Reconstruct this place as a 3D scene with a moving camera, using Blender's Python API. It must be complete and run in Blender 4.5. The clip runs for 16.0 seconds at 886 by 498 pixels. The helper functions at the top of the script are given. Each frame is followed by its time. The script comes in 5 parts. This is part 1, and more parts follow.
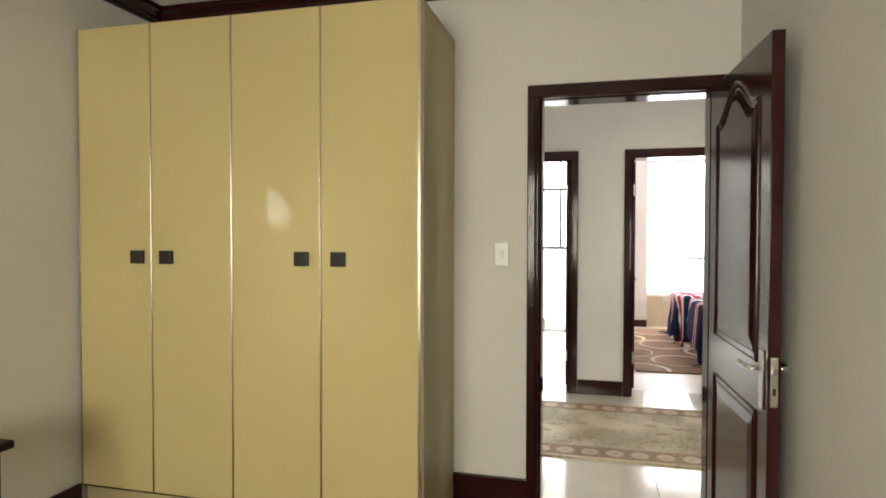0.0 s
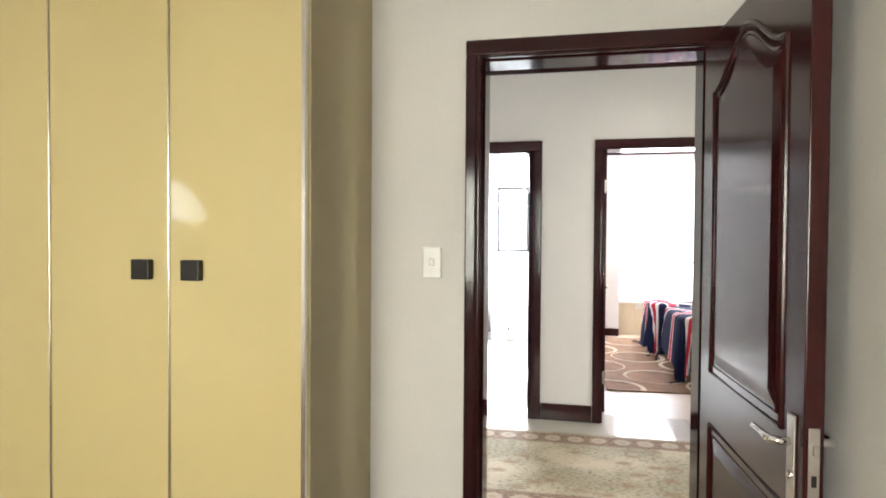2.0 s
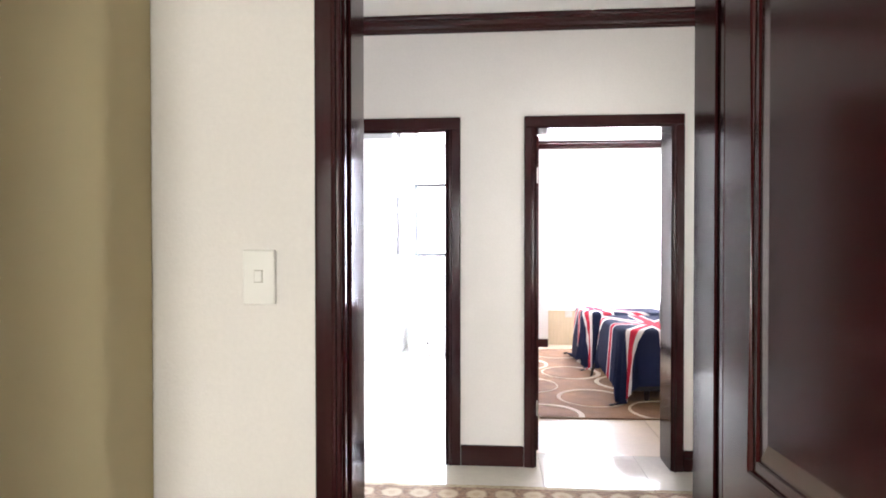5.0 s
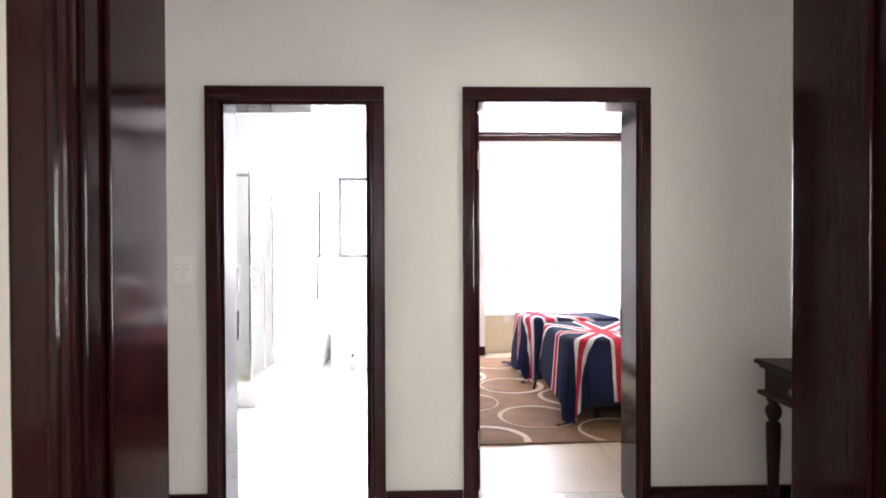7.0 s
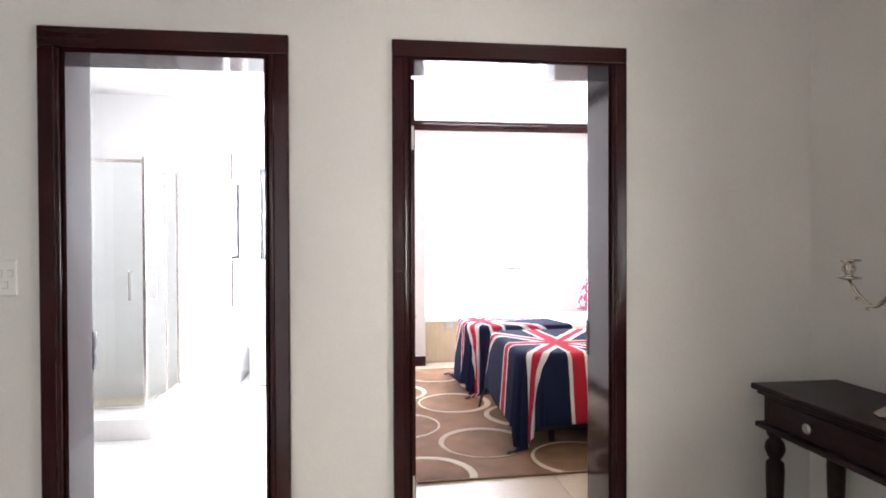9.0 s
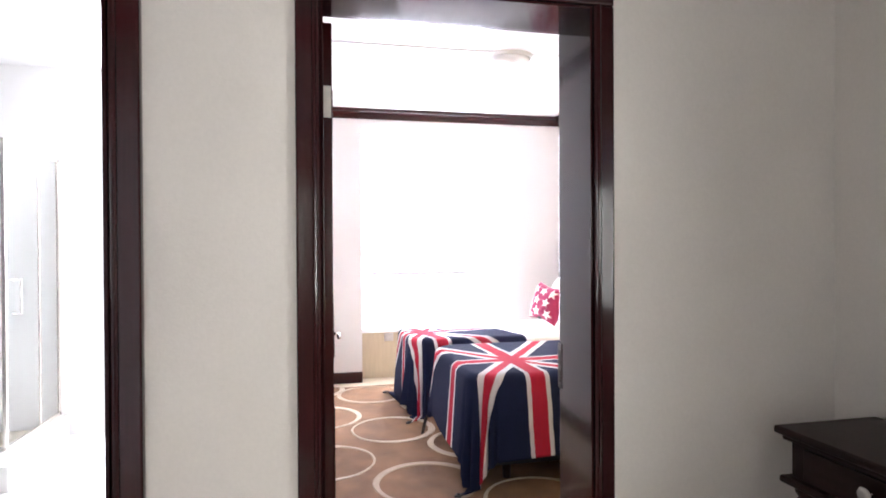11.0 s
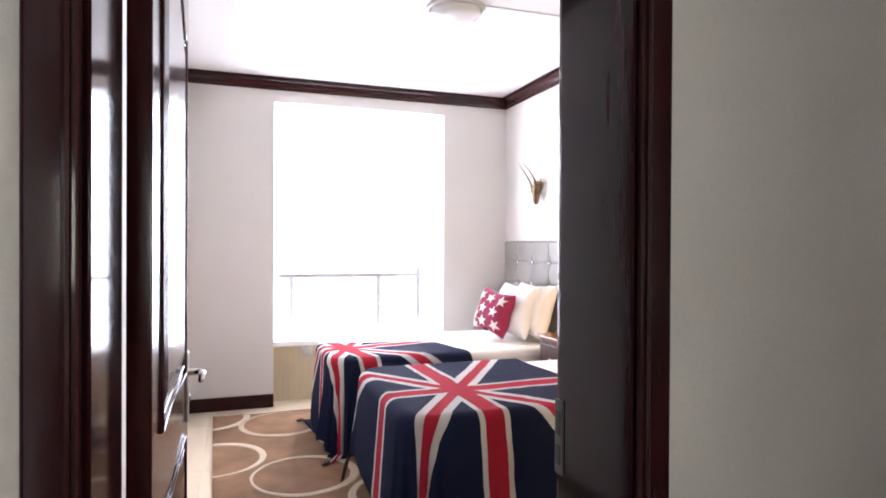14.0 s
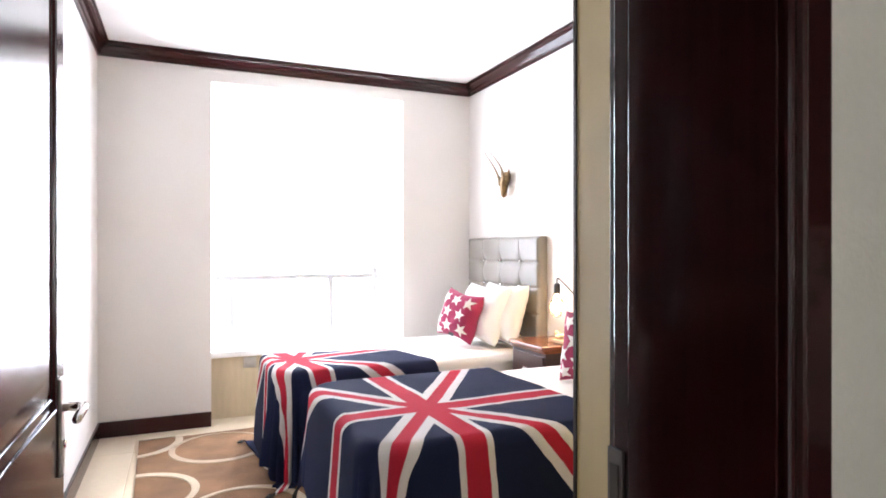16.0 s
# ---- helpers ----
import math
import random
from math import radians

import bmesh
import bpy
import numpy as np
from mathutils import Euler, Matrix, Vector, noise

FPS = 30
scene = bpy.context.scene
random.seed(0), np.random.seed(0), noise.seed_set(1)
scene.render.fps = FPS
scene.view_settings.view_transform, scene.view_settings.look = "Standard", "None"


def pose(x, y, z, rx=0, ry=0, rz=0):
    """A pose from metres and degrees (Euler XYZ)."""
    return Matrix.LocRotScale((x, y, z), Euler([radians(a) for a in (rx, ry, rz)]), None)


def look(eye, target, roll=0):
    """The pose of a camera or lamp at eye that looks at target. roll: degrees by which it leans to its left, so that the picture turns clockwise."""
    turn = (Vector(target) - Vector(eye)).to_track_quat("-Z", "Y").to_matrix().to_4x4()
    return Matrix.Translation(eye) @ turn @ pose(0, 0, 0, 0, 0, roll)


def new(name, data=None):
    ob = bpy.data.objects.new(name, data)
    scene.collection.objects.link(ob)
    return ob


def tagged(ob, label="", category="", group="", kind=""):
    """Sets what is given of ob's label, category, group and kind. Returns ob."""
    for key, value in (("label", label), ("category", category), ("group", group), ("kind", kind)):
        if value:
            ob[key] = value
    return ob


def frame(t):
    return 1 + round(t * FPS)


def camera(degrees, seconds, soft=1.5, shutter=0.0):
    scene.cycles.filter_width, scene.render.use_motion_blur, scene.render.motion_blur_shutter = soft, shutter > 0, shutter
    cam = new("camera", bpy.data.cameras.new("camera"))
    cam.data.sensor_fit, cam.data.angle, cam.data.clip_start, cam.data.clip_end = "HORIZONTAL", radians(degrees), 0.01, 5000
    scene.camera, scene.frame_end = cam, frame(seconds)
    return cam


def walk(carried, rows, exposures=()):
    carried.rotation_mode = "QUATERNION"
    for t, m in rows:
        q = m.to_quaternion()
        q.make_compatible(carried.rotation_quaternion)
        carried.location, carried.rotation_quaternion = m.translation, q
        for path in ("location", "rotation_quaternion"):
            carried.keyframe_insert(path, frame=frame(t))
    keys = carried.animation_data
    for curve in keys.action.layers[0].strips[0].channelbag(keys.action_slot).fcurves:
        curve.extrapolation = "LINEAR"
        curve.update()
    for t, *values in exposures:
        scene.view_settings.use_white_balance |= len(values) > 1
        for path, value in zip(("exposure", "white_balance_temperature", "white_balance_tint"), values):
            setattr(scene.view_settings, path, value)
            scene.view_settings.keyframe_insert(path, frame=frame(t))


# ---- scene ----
cam = camera(72.9, 16.0, soft=1.8)
PATH = [
    (0, (0.497, -0.058, 1.377), (0.008, 1.881, 1.33), 0.1),
    (0.5, (0.509, 0.143, 1.39), (0.034, 2.085, 1.344), 0.3),
    (1, (0.535, 0.32, 1.388), (0.079, 2.266, 1.341), 0.3),
    (1.5, (0.548, 0.511, 1.383), (0.112, 2.462, 1.341), 0.3),
    (2, (0.552, 0.684, 1.38), (0.146, 2.642, 1.338), 0.4),
    (2.5, (0.564, 0.85, 1.373), (0.192, 2.814, 1.334), 0.4),
    (3, (0.554, 1.031, 1.38), (0.221, 3.002, 1.342), 0.4),
    (3.5, (0.551, 1.193, 1.375), (0.258, 3.171, 1.338), 0.4),
    (4, (0.554, 1.349, 1.367), (0.304, 3.333, 1.331), 0.3),
    (4.2, (0.554, 1.410, 1.366), (0.319, 3.396, 1.335), 0.2),
    (6.5, (0.54, 2.135, 1.343), (0.547, 4.135, 1.318), -0.1),
    (7, (0.554, 2.326, 1.346), (0.616, 4.325, 1.322), -0.2),
    (7.5, (0.575, 2.472, 1.34), (0.683, 4.469, 1.316), -0.2),
    (8, (0.586, 2.645, 1.343), (0.737, 4.639, 1.321), -0.1),
    (8.5, (0.604, 2.827, 1.344), (0.807, 4.817, 1.322), -0.2),
    (9, (0.645, 2.974, 1.336), (0.897, 4.957, 1.312), -0.2),
    (9.2, (0.657, 3.035, 1.33), (0.93, 5.016, 1.308), -0.2),
    (11.5, (0.816, 3.745, 1.326), (1.293, 5.687, 1.308), -0.3),
    (12, (0.858, 3.886, 1.32), (1.376, 5.818, 1.3), -0.3),
    (12.5, (0.896, 4.046, 1.32), (1.448, 5.968, 1.3), -0.3),
    (13, (0.93, 4.17, 1.312), (1.514, 6.083, 1.295), -0.1),
    (13.5, (0.966, 4.293, 1.301), (1.578, 6.197, 1.287), 0.2),
    (14, (0.983, 4.424, 1.301), (1.635, 6.315, 1.288), 0.3),
    (14.5, (1.001, 4.539, 1.284), (1.701, 6.412, 1.278), 0.3),
    (15, (1.028, 4.641, 1.278), (1.768, 6.499, 1.271), 0.1),
    (15.5, (1.056, 4.748, 1.263), (1.826, 6.594, 1.258), 0.0),
    (16, (1.073, 4.853, 1.255), (1.873, 6.686, 1.254), -0.0),
]
walk(cam, [(t, look(eye, target, roll)) for t, eye, target, roll in PATH],
     [(0, -0.08, 6350, 9), (1.5, 0.26, 6050, 10), (2.5, 0.66, 5700, 10), (3.5, 0.97, 5550, 10), (4.0, 0.92, 5600, 14), (6.5, 0.42, 5850, 15), (7.0, 0.30, 5850, 15), (7.5, 0.10, 5850, 15), (8.0, 0.13, 5850, 15), (9.0, 0.30, 5800, 15), (11.5, 0.16, 5750, 17), (12.5, -0.06, 5750, 19), (13.5, -0.27, 5750, 18), (14.5, -0.56, 5850, 11), (15.0, -0.4, 5850, 10), (15.5, -0.2, 5850, 10), (16, -0.17, 5850, 10)])

# ---------------------------------------------------------------- light
world = bpy.data.worlds.new("daylight")
scene.world = world
world.use_nodes = True
_bg = world.node_tree.nodes["Background"]
_sky = world.node_tree.nodes.new("ShaderNodeTexSky")
_sky.sky_type, _sky.sun_disc = "NISHITA", False
_sky.sun_elevation, _sky.sun_rotation = radians(48), radians(20)
world.node_tree.links.new(_sky.outputs[0], _bg.inputs[0])
_bg.inputs[1].default_value = 0.12
sun = new("sun", bpy.data.lights.new("sun", "SUN"))
sun.data.energy, sun.data.angle, sun.data.color = 2.5, radians(0.6), (1, 0.95, 0.88)
sun.matrix_world = look((6, 14, 12), (1, 4, 0))


def window_light(name, place, target, width, height, power, colour=(1, 1, 1), spread=180):
    """Sky light that comes in through one window's opening."""
    data = bpy.data.lights.new(name, "AREA")
    data.shape, data.size, data.size_y, data.energy, data.color = "RECTANGLE", width, height, power, colour
    data.spread = radians(spread)
    ob = new(name, data)
    ob.matrix_world = look(place, target)
    return ob


window_light("sky_light_bedroom", (1.97, 9.82, 1.46), (1.97, 0, 1.46), 1.76, 2.2, 178, (0.99, 0.965, 1.0))
window_light("sky_light_bathroom", (0.0, 9.52, 1.65), (0.0, 0, 1.65), 0.85, 1.0, 430)
window_light("sky_light_start_room", (-0.35, -2.72, 1.45), (-0.35, 5, -0.6), 1.7, 1.4, 49, (1, 0.94, 0.735), 125)
window_light("sky_light_start_room_side", (-2.12, 0.23, 1.6), (5, 0.23, 1.6), 0.70, 0.32, 2.2)
window_light("sky_light_passage", (2.68, 3.52, 1.30), (-5, 4.6, 1.1), 0.6, 0.75, 19, (1, 0.945, 0.78))
# added fill for the passage, through a window that is never in view
window_light("fill_light_passage_side", (-2.65, 2.84, 1.5), (-2.65, 8, 1.5), 0.9, 1.2, 8, (1, 0.945, 0.83))


# ---------------------------------------------------------------- materials
def material(name, colour, rough=0.5, metal=0.0, coat=0.0, grain=None, stain=None, bump=None, sheen=0.0, spec=0.5):
    """grain, stain: (noise scale, amount) of colour variation; bump: (scale, height)."""
    mat = bpy.data.materials.new(name)
    mat.use_nodes = True
    nt = mat.node_tree
    b = nt.nodes["Principled BSDF"]
    b.inputs["Base Color"].default_value = (*colour, 1)
    b.inputs["Roughness"].default_value = rough
    b.inputs["Metallic"].default_value = metal
    b.inputs["Coat Weight"].default_value = coat
    b.inputs["Coat Roughness"].default_value = 0.06
    b.inputs["Sheen Weight"].default_value = sheen
    b.inputs["Specular IOR Level"].default_value = spec
    tc = nt.nodes.new("ShaderNodeTexCoord")
    last = None
    for entry in (grain, stain):
        if not entry:
            continue
        scale, amount = entry[0], entry[1]
        mp = nt.nodes.new("ShaderNodeMapping")
        mp.inputs["Scale"].default_value = entry[2] if len(entry) > 2 else (1, 1, 1)
        nt.links.new(tc.outputs["Object"], mp.inputs["Vector"])
        n = nt.nodes.new("ShaderNodeTexNoise")
        n.inputs["Scale"].default_value, n.inputs["Detail"].default_value = scale, 5
        nt.links.new(mp.outputs[0], n.inputs["Vector"])
        r = nt.nodes.new("ShaderNodeMapRange")
        r.inputs["From Min"].default_value, r.inputs["From Max"].default_value = 0.3, 0.7
        r.inputs["To Min"].default_value, r.inputs["To Max"].default_value = 1 - amount, 1 + amount
        nt.links.new(n.outputs["Fac"], r.inputs["Value"])
        mix = nt.nodes.new("ShaderNodeMix")
        mix.data_type, mix.blend_type = "RGBA", "MULTIPLY"
        mix.inputs["Factor"].default_value = 1
        if last:
            nt.links.new(last, mix.inputs["A"])
        else:
            mix.inputs["A"].default_value = (*colour, 1)
        nt.links.new(r.outputs[0], mix.inputs["B"])
        last = mix.outputs["Result"]
        rr = nt.nodes.new("ShaderNodeMapRange")
        rr.inputs["To Min"].default_value, rr.inputs["To Max"].default_value = rough * 0.85, min(1, rough * 1.2)
        nt.links.new(n.outputs["Fac"], rr.inputs["Value"])
        nt.links.new(rr.outputs[0], b.inputs["Roughness"])
    if last:
        nt.links.new(last, b.inputs["Base Color"])
    if bump:
        n = nt.nodes.new("ShaderNodeTexNoise")
        n.inputs["Scale"].default_value, n.inputs["Detail"].default_value = bump[0], 6
        nt.links.new(tc.outputs["Object"], n.inputs["Vector"])
        bp = nt.nodes.new("ShaderNodeBump")
        bp.inputs["Strength"].default_value, bp.inputs["Distance"].default_value = 1.0, bump[1]
        nt.links.new(n.outputs["Fac"], bp.inputs["Height"])
        nt.links.new(bp.outputs[0], b.inputs["Normal"])
    return mat


WALL = material("warm_white_wall_paint", (0.74, 0.712, 0.68), 0.75, grain=(90, 0.02), stain=(1.3, 0.035), bump=(160, 0.0006))
BATHWALL = material("bathroom_white_paint", (0.86, 0.85, 0.83), 0.5, stain=(1.5, 0.03), bump=(140, 0.0004))
CEIL = material("white_ceiling_paint", (0.84, 0.83, 0.81), 0.85, stain=(0.9, 0.03), bump=(120, 0.0006))
WOOD = material("dark_mahogany_varnish", (0.038, 0.0062, 0.0066), 0.16, spec=0.45, grain=(9, 0.10, (9, 9, 0.5)), stain=(2.2, 0.12), bump=(60, 0.00005))
WOODJ = material("dark_mahogany_satin_varnish", (0.023, 0.0050, 0.0056), 0.10, spec=0.16, grain=(9, 0.12, (9, 9, 0.5)), stain=(2.2, 0.14), bump=(60, 0.00006))
WOODC = material("dark_mahogany_polished_varnish", (0.028, 0.0068, 0.0080), 0.10, spec=0.38, grain=(9, 0.12, (9, 9, 0.5)), stain=(2.2, 0.14), bump=(4, 0.0003))
WOODY = material("dark_mahogany_varnish_lengthwise", (0.029, 0.0056, 0.0064), 0.16, spec=0.42, grain=(9, 0.10, (0.5, 0.5, 9)), stain=(2.2, 0.12), bump=(60, 0.00005))
ESPRESSO = material("espresso_stained_wood", (0.019, 0.0080, 0.0075), 0.36, spec=0.2, grain=(7, 0.3, (8, 1, 8)), stain=(3, 0.2), bump=(80, 0.0003))
LACQ = material("cream_yellow_high_gloss_lacquer", (0.60, 0.492, 0.240), 0.05, coat=0.3, stain=(0.8, 0.06), bump=(1.6, 0.0004))
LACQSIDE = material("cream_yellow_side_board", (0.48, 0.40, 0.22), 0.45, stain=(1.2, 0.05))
ALU = material("brushed_aluminium", (0.72, 0.68, 0.62), 0.24, 1.0, grain=(40, 0.08, (1, 1, 0.1)))
CHROME = material("polished_chrome", (0.82, 0.81, 0.80), 0.08, 1.0, stain=(12, 0.08))
SILVER = material("tarnished_silver_plate", (0.62, 0.58, 0.52), 0.16, 1.0, stain=(25, 0.25), bump=(70, 0.0006))
STEEL = material("satin_nickel", (0.60, 0.57, 0.53), 0.3, 1.0, stain=(20, 0.1))
DULLSTEEL = material("dull_dark_steel", (0.16, 0.15, 0.15), 0.45, 1.0, stain=(20, 0.15))
BLACK = material("black_satin_knob", (0.016, 0.012, 0.010), 0.35, stain=(20, 0.1))
TILE = material("polished_cream_porcelain", (0.70, 0.65, 0.56), 0.09, grain=(30, 0.03), stain=(3, 0.05), spec=0.6)
TILEBED = material("cream_ceramic_tile", (0.62, 0.52, 0.385), 0.40, grain=(30, 0.03), stain=(3, 0.05))
TILEBATH = material("white_ceramic_tile", (0.80, 0.78, 0.74), 0.14, grain=(30, 0.02), stain=(2, 0.04))
GROUT = material("grey_grout", (0.42, 0.39, 0.34), 0.9, grain=(60, 0.1))
MOSAIC = material("cream_stone_mosaic", (0.60, 0.53, 0.40), 0.45, grain=(55, 0.22), stain=(4, 0.08), bump=(55, 0.002))
CREAMGROUT = material("cream_grout", (0.55, 0.46, 0.34), 0.9, grain=(60, 0.06))
PLASTIC = material("white_switch_plastic", (0.78, 0.77, 0.73), 0.3, stain=(15, 0.02))
PVC = material("white_window_frame_paint", (0.80, 0.80, 0.79), 0.35, stain=(8, 0.03))
GREYALU = material("grey_window_frame_paint", (0.52, 0.52, 0.52), 0.4, stain=(12, 0.06))
BLACKALU = material("black_aluminium_window_frame", (0.03, 0.03, 0.03), 0.4, stain=(12, 0.1))
# near black, so the colour holds the shadow below the throw's hem
BASECLOTH = material("shadow_dark_bed_base_cloth", (0.020, 0.019, 0.024), 0.9, grain=(200, 0.15), stain=(5, 0.1), bump=(220, 0.001))
LINEN = material("off_white_cotton_sheet", (0.78, 0.74, 0.68), 0.9, grain=(300, 0.04), stain=(5, 0.04), bump=(7, 0.006), sheen=0.2)
PILLOW = material("white_cotton_pillowcase", (0.86, 0.84, 0.81), 0.9, grain=(300, 0.03), bump=(9, 0.008), sheen=0.2)
MAROON = material("maroon_woven_cotton", (0.30, 0.018, 0.075), 0.9, grain=(250, 0.12), stain=(6, 0.08), bump=(220, 0.001), sheen=0.1)
STAR = material("white_star_applique", (0.80, 0.76, 0.72), 0.9, grain=(250, 0.06), bump=(220, 0.0008))
LEATHER = material("silver_grey_leatherette", (0.205, 0.187, 0.162), 0.33, coat=0.0, grain=(120, 0.05), stain=(6, 0.08), bump=(140, 0.0006))
BRONZE = material("antique_brass_casting", (0.24, 0.17, 0.095), 0.3, 1.0, stain=(30, 0.35), bump=(60, 0.002))
NSWOOD = material("reddish_brown_varnished_wood", (0.20, 0.062, 0.022), 0.25, coat=0.3, grain=(6, 0.3, (2, 12, 12)), stain=(3, 0.15))
# nightstand wood again, its colour darkened for the shade under the overhanging top
NSSHADE = material("shaded_red_brown_wood", (0.042, 0.013, 0.007), 0.35, grain=(6, 0.3, (2, 12, 12)), stain=(3, 0.15))
TAUPEWOOD = material("taupe_brown_veneer", (0.11, 0.078, 0.064), 0.4, grain=(7, 0.2, (12, 2, 12)), stain=(3, 0.1))
PALEWOOD = material("pale_oak", (0.42, 0.27, 0.13), 0.5, grain=(8, 0.25, (2, 14, 14)))
RUGBASE = material("taupe_brown_wool_pile", (0.185, 0.100, 0.049), 0.95, grain=(170, 0.24), stain=(4.5, 0.30), bump=(230, 0.004), sheen=0.06, spec=0.2)
RUGRING = material("ivory_wool_pile", (0.50, 0.41, 0.30), 0.95, grain=(170, 0.16), stain=(6, 0.08), bump=(230, 0.004), sheen=0.1)
RUGTAN = material("tan_wool_pile", (0.36, 0.265, 0.175), 0.95, grain=(170, 0.18), stain=(6, 0.1), bump=(230, 0.004), sheen=0.25)
CREAMBOARD = material("cream_laminate_panel", (0.56, 0.46, 0.31), 0.4, grain=(5, 0.05, (8, 1, 1)), stain=(2, 0.04))
PAPER = material("book_paper_white", (0.70, 0.68, 0.64), 0.8, grain=(60, 0.06))
LEAF = material("dark_green_leaf", (0.035, 0.060, 0.022), 0.45, stain=(9, 0.3))
CANVAS = material("brown_abstract_canvas", (0.075, 0.036, 0.018), 0.7, grain=(3, 0.5), stain=(1.2, 0.6), bump=(150, 0.001))
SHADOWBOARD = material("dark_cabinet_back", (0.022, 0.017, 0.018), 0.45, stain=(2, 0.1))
WHITEENAMEL = material("white_bath_enamel", (0.83, 0.83, 0.82), 0.12, coat=0.3, stain=(2, 0.02))
CARPET = material("plain_brown_carpet", (0.22, 0.165, 0.115), 0.95, grain=(200, 0.2), stain=(3, 0.1), bump=(220, 0.003))
SEATCLOTH = material("beige_upholstery_cloth", (0.42, 0.33, 0.20), 0.9, grain=(180, 0.12), stain=(5, 0.08), bump=(200, 0.001))
CURTAIN = material("cream_curtain_cloth", (0.66, 0.62, 0.52), 0.95, grain=(200, 0.05), sheen=0.2)


def glass(name, tint=(1, 1, 1), rough=0.0):
    mat = bpy.data.materials.new(name)
    mat.use_nodes = True
    b = mat.node_tree.nodes["Principled BSDF"]
    b.inputs["Base Color"].default_value = (*tint, 1)
    b.inputs["Roughness"].default_value = rough
    b.inputs["Transmission Weight"].default_value = 1
    b.inputs["IOR"].default_value = 1.45
    return mat


GLASS = glass("clear_window_glass")
SHOWERGLASS = glass("pale_green_shower_glass", (0.975, 0.995, 0.985))
BULBGLASS = glass("amber_bulb_glass", (1, 0.88, 0.66))
MIRROR = material("silvered_mirror", (0.9, 0.9, 0.9), 0.02, 1.0)
GLOW = bpy.data.materials.new("warm_filament")
GLOW.use_nodes = True
_g = GLOW.node_tree.nodes["Principled BSDF"]
_g.inputs["Emission Color"].default_value = (1, 0.62, 0.25, 1)
_g.inputs["Emission Strength"].default_value = 160


class Graph:
    """Short hand for arithmetic nodes in one material."""

    def __init__(self, mat):
        mat.use_nodes = True
        self.nt = mat.node_tree
        self.b = self.nt.nodes["Principled BSDF"]

    def node(self, kind):
        return self.nt.nodes.new(kind)

    def link(self, a, b):
        self.nt.links.new(a, b)

    def math(self, op, a, b=None):
        n = self.node("ShaderNodeMath")
        n.operation = op
        for i, v in enumerate((a, b)):
            if v is None:
                continue
            if isinstance(v, (int, float)):
                n.inputs[i].default_value = v
            else:
                self.link(v, n.inputs[i])
        return n.outputs[0]

    def soft(self, v, lo, hi):
        n = self.node("ShaderNodeMapRange")
        n.interpolation_type = "SMOOTHSTEP"
        flip = lo > hi
        n.inputs["From Min"].default_value, n.inputs["From Max"].default_value = (hi, lo) if flip else (lo, hi)
        n.inputs["To Min"].default_value, n.inputs["To Max"].default_value = (1, 0) if flip else (0, 1)
        self.link(v, n.inputs["Value"])
        return n.outputs[0]

    def mix(self, fac, a, b):
        n = self.node("ShaderNodeMix")
        n.data_type = "RGBA"
        for key, v in (("Factor", fac), ("A", a), ("B", b)):
            if isinstance(v, tuple):
                n.inputs[key].default_value = (*v, 1)
            elif isinstance(v, (int, float)):
                n.inputs[key].default_value = v
            else:
                self.link(v, n.inputs[key])
        return n.outputs["Result"]


